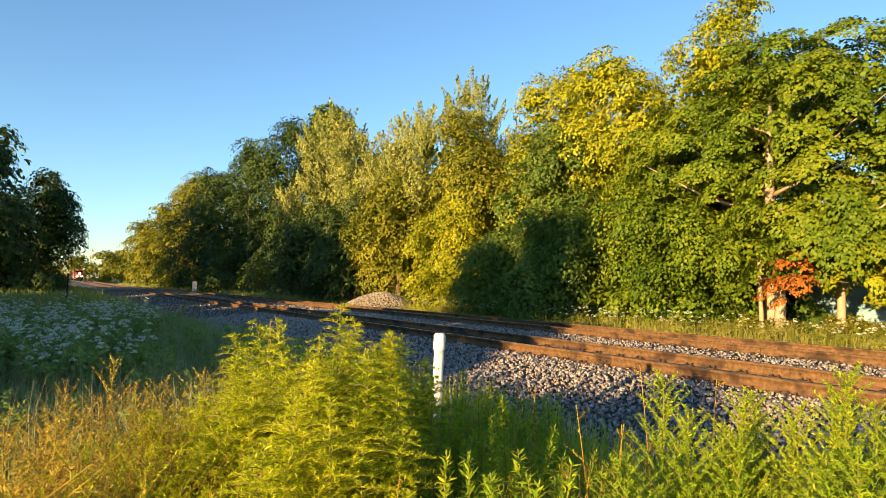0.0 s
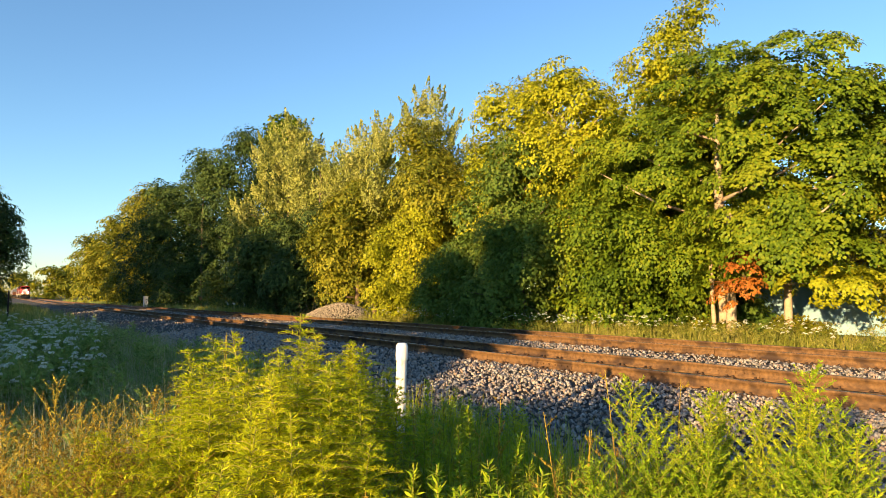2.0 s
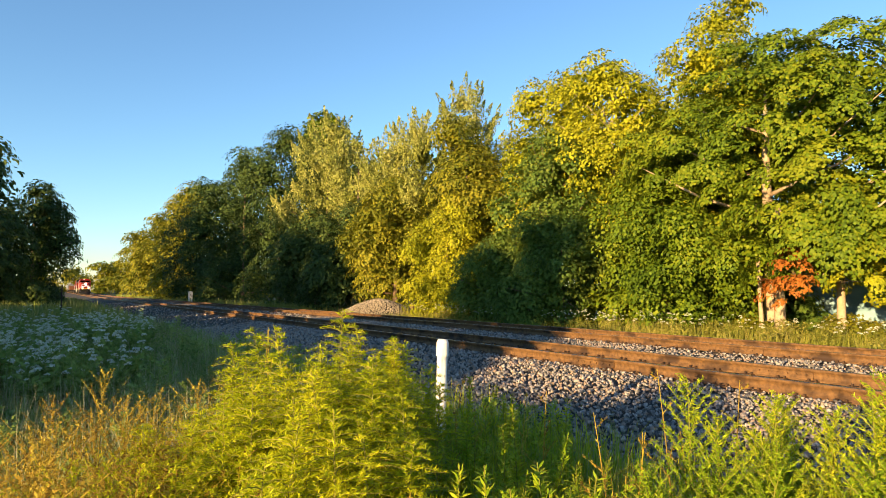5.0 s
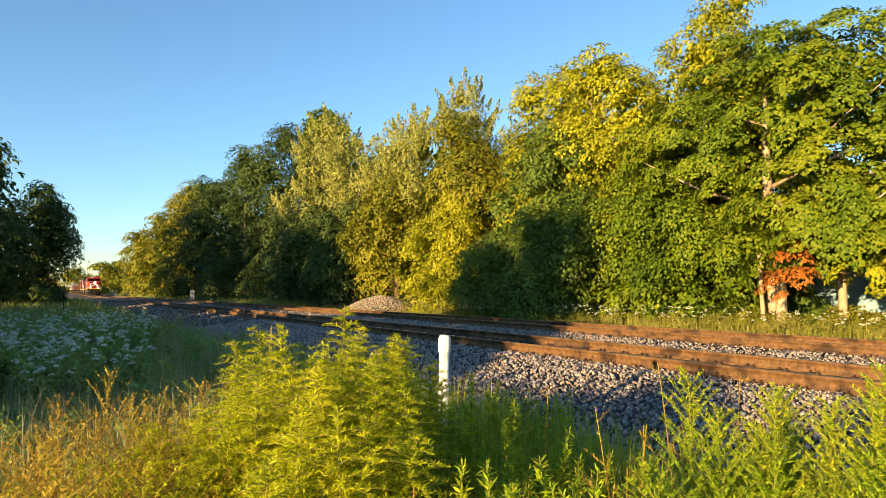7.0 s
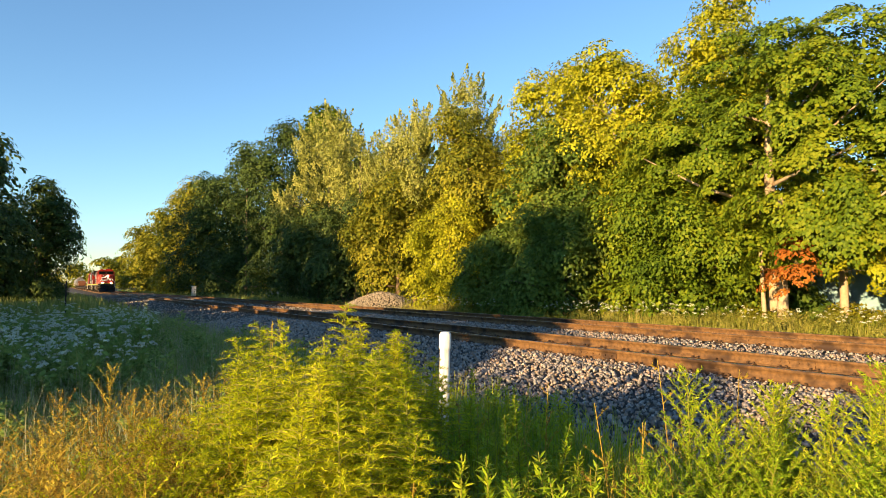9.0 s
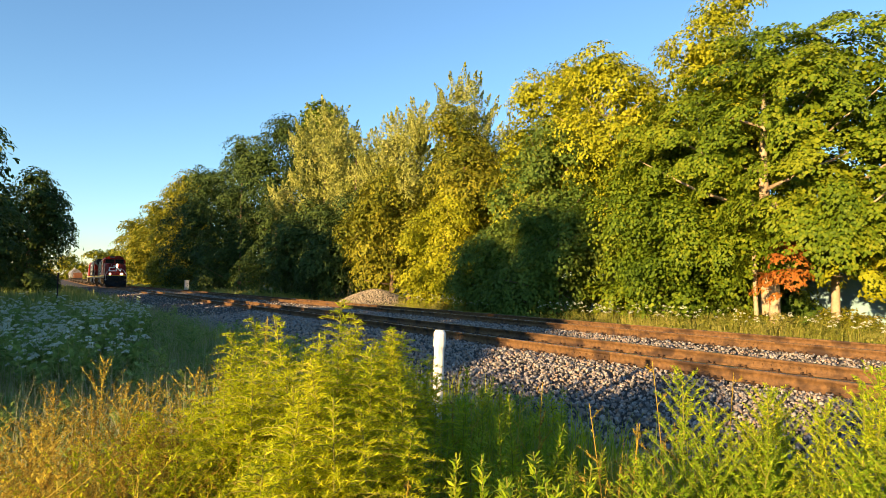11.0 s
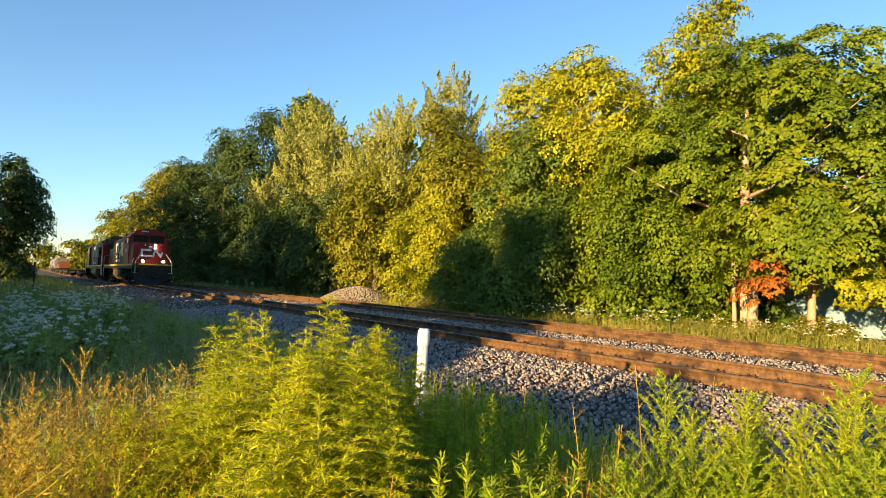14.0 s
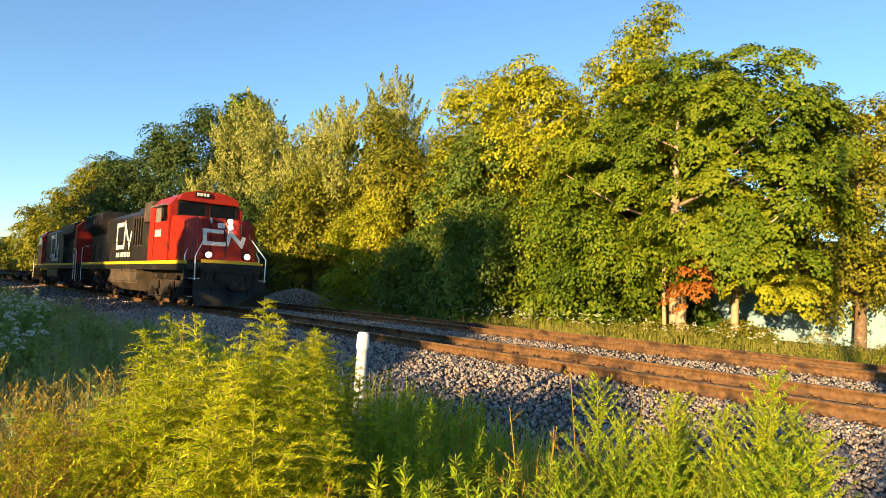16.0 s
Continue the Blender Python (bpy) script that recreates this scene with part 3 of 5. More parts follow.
stand("olive_tree", "olive tree leaning over the line's edge", 21.8, 40.5, 10.5, 3.6, M_OLIVE, 0.19, 24000, 18, 0.15)
stand("green_tree", "shaded green tree beside the gravel pile", 21.6, 47.5, 9.0, 3.8, M_DARKLEAF, 0.2, 19000, 19, 0.08)
stand("poplar_tree", "broad tree with pale silvery leaves", 24.5, 53.0, 17.0, 5.0, M_SILVER, 0.19, 32000, 20, 0.2, spire=True)
stand("poplar_tree", "silvery tree in evening sun", 25.0, 62.0, 19.5, 5.0, M_SILVER, 0.22, 24000, 21, 0.3, spire=True)
stand("oak_tree", "dark oak rising behind the silvery trees", 32.0, 78.0, 25.0, 5.6, M_MAPLE, 0.5, 13000, 22, 0.4)
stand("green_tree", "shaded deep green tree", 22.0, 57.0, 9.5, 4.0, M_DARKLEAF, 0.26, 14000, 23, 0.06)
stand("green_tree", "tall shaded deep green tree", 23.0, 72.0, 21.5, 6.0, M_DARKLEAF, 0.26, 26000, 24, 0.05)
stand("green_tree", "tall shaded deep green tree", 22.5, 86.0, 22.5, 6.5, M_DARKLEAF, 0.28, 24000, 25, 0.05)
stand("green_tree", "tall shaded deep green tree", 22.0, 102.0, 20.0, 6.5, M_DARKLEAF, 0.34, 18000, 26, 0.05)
stand("olive_tree", "sunlit olive-green tree far down the line", 22.5, 122.0, 21.5, 7.0, M_OLIVE, 0.38, 22000, 27, 0.06)
stand("olive_tree", "sunlit olive-green tree far down the line", 23.0, 142.0, 22.5, 7.5, M_OLIVE, 0.42, 20000, 28, 0.06)
stand("olive_tree", "sunlit olive-green tree far down the line", 23.0, 168.0, 22.0, 8.0, M_OLIVE, 0.5, 16000, 29, 0.06)
for i, (x, y, h) in enumerate(((34, 205, 17), (38, 245, 15), (22, 330, 15), (32, 380, 17), (12, 430, 15), (-4, 440, 16), (46, 330, 16))):
    stand("distant_tree", "hazy tree at the far end of the line", x, y, h, 9, M_OLIVE, 1.0, 2600, 40 + i, 0.05)
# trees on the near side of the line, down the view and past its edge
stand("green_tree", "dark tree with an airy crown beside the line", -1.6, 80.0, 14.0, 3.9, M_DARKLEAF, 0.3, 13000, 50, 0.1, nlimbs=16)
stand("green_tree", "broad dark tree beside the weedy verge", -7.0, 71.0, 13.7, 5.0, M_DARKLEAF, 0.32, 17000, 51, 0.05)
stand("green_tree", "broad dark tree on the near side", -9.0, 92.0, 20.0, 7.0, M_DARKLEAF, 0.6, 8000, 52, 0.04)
# out of view: added to throw shade on the wood across the line
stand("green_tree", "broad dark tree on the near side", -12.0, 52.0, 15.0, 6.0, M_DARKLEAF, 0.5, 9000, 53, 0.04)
# unseen row, added so its shadows break up the sun on rails and shrubs
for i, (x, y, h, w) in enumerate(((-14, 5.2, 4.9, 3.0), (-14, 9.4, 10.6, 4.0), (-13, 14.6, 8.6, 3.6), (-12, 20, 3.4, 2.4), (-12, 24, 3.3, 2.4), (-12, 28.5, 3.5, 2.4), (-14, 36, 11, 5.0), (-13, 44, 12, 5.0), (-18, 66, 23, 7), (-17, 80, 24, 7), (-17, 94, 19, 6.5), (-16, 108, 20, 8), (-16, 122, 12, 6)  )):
    stand("green_tree", "unseen tree of the near-side row, added to cast shade", x, y, h, w, M_DARKLEAF, 0.6, 4600 if y < 50 else 3000, 60 + i, 0.03)
for i, (x, y, h, w) in enumerate(((-0.9, 66.0, 2.2, 1.8), (-0.6, 84.0, 2.4, 2.0), (-0.6, 104.0, 2.6, 2.2))):
    stand("shrub", "dark bush at the foot of the near-side trees", x, y, h, w, M_DARKLEAF, 0.2, 4000, 120 + i, 0.04, r=0.06, fork=0.3, category="shrub")
# low bushes added out of view on the sunward verge, shading the lower gravel
for i in range(3):
    stand("shrub", "unseen low rounded bush added to shade the gravel", -7.0 + 0.5 * math.sin(i * 2.1), -4.6 + i * 1.35, (1.95, 2.07, 1.92)[i], 1.05, M_SHRUB, 0.14, 2600, 95 + i, 0.05, r=0.05, fork=0.3, category="shrub")
# wood behind the front row and trees by the building
for i, (x, y, h) in enumerate(((31, 24, 13), (30, 34, 13), (31, 46, 15), (31, 58, 16), (34, 68, 17), (30, 94, 17), (31, 116, 17))):
    stand("olive_tree", "tree deeper in the wood", x, y, h, 5, M_OLIVE, 0.55, 3200, 80 + i, 0.05)
stand("yellow_tree", "sunlit yellow-green tree before the building", 27.2, 7.6, 9.8, 2.9, M_OLIVE, 0.125, 26000, 90, 0.2)
stand("yellow_tree", "sunlit yellow-green tree before the building", 27.2, 2.6, 10.4, 3.0, M_OLIVE, 0.125, 22000, 91, 0.18)


# ---- weeds, grass and small things by the line ----
# (x, y, height) of the tall weeds round the camera
GOLDENROD_A = [(1.36, 3.33, 1.55), (1.18, 3.18, 1.48), (1.2, 3.49, 1.43), (1.71, 3.27, 1.43), (1.48, 3.16, 1.37), (1.3, 3.02, 1.4), (1.02, 3.43, 1.34), (0.86, 3.27, 1.32), (0.84, 3.57, 1.24), (1.76, 3.12, 1.34), (1.4, 2.85, 1.3), (0.95, 2.92, 1.31), (1.07, 2.78, 1.32), (1.17, 2.62, 1.31), (1.43, 2.72, 1.26), (0.8, 2.86, 1.25), (0.7, 2.97, 1.16), (0.88, 2.4, 1.24), (0.96, 2.25, 1.21), (0.75, 2.43, 1.18), (1.11, 2.29, 1.17), (1.44, 2.58, 1.19), (1.86, 3.42, 1.3), (1.95, 3.3, 1.2), (1.92, 3.62, 1.26), (1.78, 3.5, 1.34), (1.9, 3.1, 1.1)]
GOLDENROD_B = [(2.06, 1.55, 1.35), (1.99, 1.44, 1.24), (2.51, 1.4, 1.3), (2.42, 1.17, 1.44), (2.38, 1.42, 1.27), (2.34, 1.07, 1.34), (2.28, 0.94, 1.29), (2.37, 1.22, 1.27), (2.03, 1.36, 1.18), (2.16, 1.35, 1.18), (2.67, 1.08, 1.31), (2.06, 0.91, 1.25), (2.06, 1.13, 1.19), (1.82, 1.46, 1.14)]
SPROUTS = [(1.29, 1.81, 1.12), (1.27, 1.68, 1.08), (1.38, 1.73, 1.09), (1.47, 1.67, 1.13), (1.51, 1.63, 1.11), (1.36, 1.61, 1.08), (1.37, 2.11, 1.04), (1.41, 2.3, 0.97), (1.48, 1.5, 1.07), (2.23, 2.75, 1.07), (1.98, 2.55, 1.01), (2.44, 3.52, 1.15), (2.58, 3.5, 1.0), (2.32, 3.4, 0.98)]
DRY = [(0.29, 4.16, 1.17), (0.11, 3.75, 1.11), (-0.05, 3.44, 1.04), (-0.13, 3.33, 1.03), (0.45, 3.92, 1.06), (0.63, 4.1, 1.02), (0.83, 4.27, 1.04), (0.95, 4.25, 1.06), (0.04, 3.54, 1.05), (0.36, 3.83, 1.05), (0.18, 3.43, 1.02), (0.49, 3.49, 0.98), (0.64, 3.57, 0.98), (0.75, 3.54, 0.94), (-0.12, 2.82, 1.04), (-0.02, 2.92, 1.01), (0.1, 2.91, 0.99), (0.25, 3.0, 0.98), (0.37, 2.89, 0.97), (0.51, 2.96, 0.93), (0.65, 2.83, 0.94), (0.02, 3.23, 1.03)]
DRY2 = [(2.17, 2.0, 1.15), (2.07, 1.94, 1.1), (2.11, 1.89, 1.08), (2.57, 2.03, 1.33), (1.76, 1.8, 1.05), (1.88, 1.82, 1.05), (2.79, 1.9, 1.3), (1.25, 4.11, 1.46), (1.23, 4.21, 1.42), (1.03, 1.83, 1.04), (1.01, 1.95, 1.03)]


def curve_pts(h, lean, n=7):
    k = np.linspace(0, 1, n)
    return np.stack([lean[0] * k ** 2, lean[1] * k ** 2, h * k], 1)


def along(pts, k):
    q = np.linspace(0, 1, len(pts))
    return np.stack([np.interp(k, q, pts[:, i]) for i in range(3)], 1)


def weed(name, label, h, seed, twigs, leaf_len, per_m, material, stem_mat, spread=0.30, low=0.2, twig_leaf=0.035, droop=0.0, wide=0.085, group="goldenrod by the track", category="weed", tuft=26, rise=0.0, top=0.42, thick=1.0):
    """A tall stem with spiralling narrow leaves and ascending twigs set with small ones."""
    q = np.random.default_rng(seed)
    ob = thing(name, label, category, group)
    pts = curve_pts(h, q.normal(size=2) * 0.045 * h)
    bm = bmesh.new()
    rod(bm, [tuple(p) for p in pts], [(0.006 - 0.0042 * i / 6) * thick for i in range(7)], 5)
    n = int(per_m * h)
    k = np.linspace(low, 0.985, n) + q.normal(size=n) * 0.004
    az = np.arange(n) * 2.39996 + q.normal(size=n) * 0.3
    el = q.normal(0.45, 0.2, n) - droop
    a = np.stack([np.cos(az) * np.cos(el), np.sin(az) * np.cos(el), np.sin(el)], 1)
    ln = leaf_len * (1.1 - 0.62 * k) * q.uniform(0.75, 1.2, n)
    base = along(pts, k)
    N = np.array((0, 0, 1.0)) - a * a[:, 2:] + q.normal(size=(n, 3)) * 0.3
    vf = [leaves(base + a * ln[:, None] * 0.5, N, ln, wide, 0.03, a)]
    for i in range(twigs):
        k0 = top + (0.985 - top) * (i + q.uniform(0, 0.8)) / twigs
        p0 = along(pts, np.array([k0]))[0]
        L = spread * ((1.0 - k0) / (1.0 - top)) ** 0.8 * q.uniform(0.75, 1.15) + 0.035
        az0 = i * 2.39996 + q.normal() * 0.4
        d = np.array((math.cos(az0) * 0.62, math.sin(az0) * 0.62, 0.78 - droop + rise))
        tp = p0 + np.linspace(0, 1, 5)[:, None] * d * L + (np.linspace(0, 1, 5) ** 2)[:, None] * np.array((d[0] * 0.25, d[1] * 0.25, -0.3 * droop * 4 - 0.06)) * L
        rod(bm, [tuple(p) for p in tp], [0.0025 * thick, 0.0022 * thick, 0.0018 * thick, 0.0014 * thick, 0.0008], 3)
        m = int(tuft * L / 0.2) + 8
        kk = q.uniform(0.08, 1, m)
        az1 = q.uniform(0, 6.283, m)
        dd = d / np.linalg.norm(d) * 0.7 + np.stack([np.cos(az1), np.sin(az1), q.uniform(-0.2, 0.9, m)], 1) * 0.75
        ll = twig_leaf * (1.2 - 0.5 * kk) * q.uniform(0.7, 1.3, m)
        dd = unit(dd)
        vf.append(leaves(along(tp, kk) + dd * ll[:, None] * 0.5, np.array((0, 0, 1.0)) + q.normal(size=(m, 3)) * 0.6, ll, wide * 1.35, 0.03, dd))
    part("stem", bm, stem_mat, ob)["kind"] = "stuff"
    v, f = join(*vf)
    attach("leaves", np_mesh("leaves", v, f, [material]), ob)
    return ob


def plant_out(models, spots, sink=0.0):
    """Copies of the models at (x, y, height): the one of nearest height, turned and leaning a little."""
    used = set()
    for i, (x, y, h) in enumerate(spots):
        hs = sorted(models, key=lambda mm: abs(mm[0] - h) + 0.06 * random.random())
        mh, ob = hs[0]
        m = pose(x, y, float(soil_height(np.array(x), np.array(y))) - max(0.0, mh - h) - sink, random.gauss(0, 3), random.gauss(0, 3), random.uniform(0, 360))
        if ob.name in used:
            copy_thing(ob, m)
        else:
            ob.matrix_world = m
            used.add(ob.name)
    for k, (mh, ob) in enumerate(models):
        if ob.name not in used:
            ob.matrix_world = pose(-4.5 + 0.4 * k, -3.0 - 0.3 * k, GROUND - 0.1, 0, 0, 40 * k)


random.seed(11)
L_ROD = "bright yellow-green goldenrod with feathery arching top"
rods = [(h, weed("goldenrod", L_ROD, h, 100 + i, 30, 0.085, 170, M_ROD, M_STEM, spread=0.27, wide=0.06, twig_leaf=0.029, tuft=42, top=0.68, droop=0.28)) for i, h in enumerate((0.85, 1.0, 1.12, 1.22, 1.3, 1.36, 1.42, 1.5, 1.6))]
more = []
for i in range(62):
    x, y, h = random.choice(GOLDENROD_A[:21])
    x, y = x + random.gauss(0, 0.16), y + random.gauss(0, 0.2)
    more.append((min(x, 0.53 * y), y, h * random.uniform(0.7, 1.0)))
plant_out(rods, [(x, y, h * 1.045) for x, y, h in GOLDENROD_A] + more)
L_TALL = "leafy yellow-green weed with ascending side shoots"
talls = [(h, weed("tall_weed", L_TALL, h, 130 + i, 60, 0.05, 90, M_HORSE, M_STEM, spread=0.36, tuft=96, twig_leaf=0.022, wide=0.09, rise=0.18, top=0.3, thick=0.9, group="tall weeds by the track")) for i, h in enumerate((0.95, 1.1, 1.2, 1.28, 1.36, 1.44))]
more = []
for i in range(9):
    x, y, h = random.choice(GOLDENROD_B)
    more.append((x + random.gauss(0, 0.12), y + random.gauss(0, 0.12), h * random.uniform(0.7, 0.88)))
plant_out(talls, GOLDENROD_B + more)
L_SPR = "young upright goldenrod shoot with narrow leaves"
sprouts = [(h, weed("weed_shoot", L_SPR, h, 150 + i, 0, 0.09, 290, M_HORSE, M_STEM, low=0.15, wide=0.11, group="weed shoots")) for i, h in enumerate((0.75, 0.9, 1.05, 1.12))]
more = [(random.uniform(1.2, 3.0), random.uniform(1.9, 4.6), random.uniform(0.45, 0.8)) for i in range(40)]
for i in range(60):
    y = random.uniform(2.2, 4.6)
    more.append((y * random.uniform(0.58, 0.95), y, random.uniform(0.5, 0.95)))
plant_out(sprouts, SPROUTS + more)
L_DRY = "dry golden-brown weed with thin branching stalks"
dries = [(h, weed("dry_weed", L_DRY, h, 170 + i, 20, 0.06, 60, M_ROD if i == 1 else M_DRY, M_DRY, spread=0.42, tuft=26, twig_leaf=0.020, wide=0.14, rise=0.35, thick=0.55, group="dry weeds")) for i, h in enumerate((0.85, 1.0, 1.1, 1.18, 1.26, 1.34))]
more = []
for i in range(58):
    x, y, h = random.choice(DRY)
    more.append((x + random.gauss(0, 0.2), y + random.gauss(0, 0.22), h * random.uniform(0.45, 0.8)))
plant_out(dries, [(x, y, h * 1.06) for x, y, h in DRY] + more)
thin = [(h, weed("dry_stalk", "thin straw-coloured grass stalk with seed head", h, 190 + i, 5, 0.03, 30, M_DRY, M_DRY, spread=0.2, tuft=14, twig_leaf=0.02, wide=0.2, group="dry stalks")) for i, h in enumerate((1.0, 1.15, 1.32, 1.45))]
plant_out(thin, DRY2 + [(random.uniform(0.2, 2.9), random.uniform(1.7, 4.8), random.uniform(0.8, 1.1)) for i in range(34)])

# long straw stalks blown over among the dry weeds
bent = weed("bent_stalk", "long straw-coloured stalk leaning over", 1.5, 205, 14, 0.035, 24, M_DRY, M_DRY, spread=0.16, tuft=20, twig_leaf=0.022, wide=0.16, thick=0.9, top=0.35, group="bent stalks")
for i in range(12):
    x, y = random.uniform(-1.2, -0.1), random.uniform(2.7, 3.9)
    m = Matrix.Translation((x, y, float(soil_height(np.array(x), np.array(y))) + 0.02)) @ Matrix.Rotation(radians(random.uniform(38, 60)), 4, (random.gauss(0.54, 0.2), random.gauss(0.84, 0.2), 0)) @ pose(0, 0, 0, 0, 0, random.uniform(0, 360))
    if i:
        copy_thing(bent, m)
    else:
        bent.matrix_world = m


def blades(name, label, x, y, h, material, width=0.008, lean=0.35):
    """Grass as one mesh: each blade two tapering pieces, bent."""
    n = len(x)
    az, ln = rng.uniform(0, 6.283, n), np.abs(rng.normal(0, lean, n))
    d = np.stack([np.cos(az), np.sin(az), np.zeros(n)], 1)
    s = np.stack([-np.sin(az), np.cos(az), np.zeros(n)], 1) * (width * rng.uniform(0.6, 1.4, n))[:, None]
    s = s * np.cos(1.0) + d * np.sin(1.0) * (width * 0.5)
    b = np.stack([x, y, np.where((x > 3.6) & (x < 18), bank(x) + grade(y) - 0.02, soil_height(x, y) - 0.01)], 1)
    up = np.array((0, 0, 1.0))
    m_ = b + d * (h * ln * 0.35)[:, None] + up * (h * 0.6)[:, None]
    t = b + d * (h * ln)[:, None] + up * (h * (1 - 0.25 * ln ** 2))[:, None]
    v = np.stack([b - s, b + s, m_ + s * 0.8, m_ - s * 0.8, t + s * 0.1, t - s * 0.1], 1).reshape(-1, 3)
    o = np.arange(n)[:, None] * 6
    f = np.concatenate([o + np.array([0, 1, 2, 3]), o + np.array([3, 2, 4, 5])], 0)
    return thing(name, label, "grass", kind="stuff", data=np_mesh(name, v, f, [material]))


n = 38000
y = 3.2 + 34 * rng.uniform(0, 1, n) ** 1.7
x = rng.uniform(-1, 1, n) * (1.5 + 0.12 * y) + 1.0 + rng.uniform(-1, 1, n)
x = np.where(x > 4.1, 4.1 - rng.uniform(0, 2, n), x)
blades("meadow_grass", "tall shaded green grass beside the track", x, y, rng.uniform(0.25, 0.8, n), M_GRASS, 0.007, 0.85)
n = 9000
x, y = rng.uniform(-0.4, 3.9, n), rng.uniform(1.5, 6.0, n)
blades("verge_grass", "thin green grass among the weeds", x, y, rng.uniform(0.25, 0.75, n), M_GRASS, 0.005)
n = 2600
x, y = rng.uniform(2.0, 3.5, n), rng.uniform(2.9, 4.75, n)
blades("post_grass", "tufts of green grass round the marker post", x, y, rng.uniform(0.4, 0.78, n), M_HORSE, 0.008, 0.5)
n = 4200
y = rng.uniform(2.2, 16, n)
x = 3.4 + 1.4 * rng.beta(1.4, 2.6, n)
blades("toe_grass", "bright grass at the foot of the gravel", x, y, rng.uniform(0.2, 0.6, n), M_ROD, 0.007)
n = 25000
y = -2 + 75 * rng.uniform(0, 1, n) ** 1.4
x = 17.0 + 5.5 * rng.beta(1.6, 1.6, n)
blades("far_grass", "tall sunny grass at the wood's edge", x, y, rng.uniform(0.15, 0.7, n) * np.clip((x - 16.2) / 2, 0.4, 1), M_FARGRASS, 0.011, 0.5)
def verge_weeds():
    """Low mixed weeds along the far side, leaves gathered in tufts."""
    q = np.random.default_rng(77)
    x, y = q.uniform(18.2, 22.6, 230), -3 + 40 * q.uniform(0, 1, 230)
    r = q.uniform(0.14, 0.34, 230)
    z = soil_height(x, y) + r * 0.9 + q.uniform(0, 0.22, 230)
    (v, f), c = crown([tuple(b) for b in np.stack([x, y, z, r, r * 1.2, r * 1.1], 1)], 2100, 22, 0.14, 0.062, 0.2, 0.3, False)
    thing("verge_weeds", "low leafy yellow-green weeds along the far side", "weeds", kind="stuff", data=np_mesh("verge_weeds", v, f, [M_FARGRASS]))


verge_weeds()
n = 5000
y, x = rng.uniform(60, 220, n), rng.uniform(17, 22, n)
blades("verge_grass", "rough green grass down the line", x, y, rng.uniform(0.4, 0.9, n), M_GRASS, 0.05)
n = 9000
y = 36 + 90 * rng.uniform(0, 1, n) ** 1.3
x = rng.uniform(-9, 4.0, n)
blades("verge_grass", "rough meadow down the near side", x, y, rng.uniform(0.5, 1.0, n), M_GRASS, 0.04)


n = 1300
x, y = rng.uniform(-0.9, 1.1, n), rng.uniform(1.5, 3.7, n)
blades("dry_grass", "golden dry grass stalks among the weeds", x, y, rng.uniform(0.3, 0.85, n), M_DRY, 0.0035, 0.4)
n = 1500
x, y = rng.uniform(1.2, 3.2, n), rng.uniform(1.2, 4.2, n)
blades("dry_grass", "pale dry stalks at the gravel's edge", x, y, rng.uniform(0.3, 0.85, n), M_DRY, 0.003, 0.3)
n = 6500
y = 4.5 + 22 * rng.uniform(0, 1, n) ** 1.5
x = rng.uniform(-1, 1, n) * (1.6 + 0.12 * y) + 0.9
x = np.where(x > 4.0, 4.0 - rng.uniform(0, 2, n), x)
blades("meadow_stalks", "pale seeding grass stalks in the meadow", x, y, rng.uniform(0.55, 1.0, n), M_STRAW, 0.0035, 0.25)
# shaded green weeds of the meadow
greens = [(h, weed("meadow_weed", "leafy shaded green weed in the meadow", h, 210 + i, 8, 0.13, 60, M_MIDGREEN, M_GRASS, spread=0.3, tuft=12, twig_leaf=0.07, wide=0.17, group="meadow weeds")) for i, h in enumerate((0.5, 0.65, 0.8, 0.95))]
spots = []
for i in range(230):
    y = 4.6 + 18 * random.random() ** 1.4
    spots.append((random.uniform(-1.0 - 0.05 * y, 3.9), y, random.uniform(0.4, 0.95)))
plant_out(greens, spots)


def umbels(q, tops, r):
    """Flat white flower heads, each a shallow dome of small florets."""
    P, N, S = [], [], []
    for t in tops:
        m = 18
        rad, a = r * np.sqrt(q.uniform(0, 1, m)) * q.uniform(0.7, 1.2), q.uniform(0, 6.283, m)
        P.append(np.stack([t[0] + rad * np.cos(a), t[1] + rad * np.sin(a), t[2] + 0.025 - 16 * rad ** 2], 1))
        N.append(np.stack([rad * np.cos(a) * 6, rad * np.sin(a) * 6, np.ones(m)], 1) + q.normal(size=(m, 3)) * 0.9)
    P, N = np.concatenate(P), np.concatenate(N)
    return leaves(P, N, 0.029 * q.uniform(0.8, 1.3, len(P)), 0.5, 0.05)


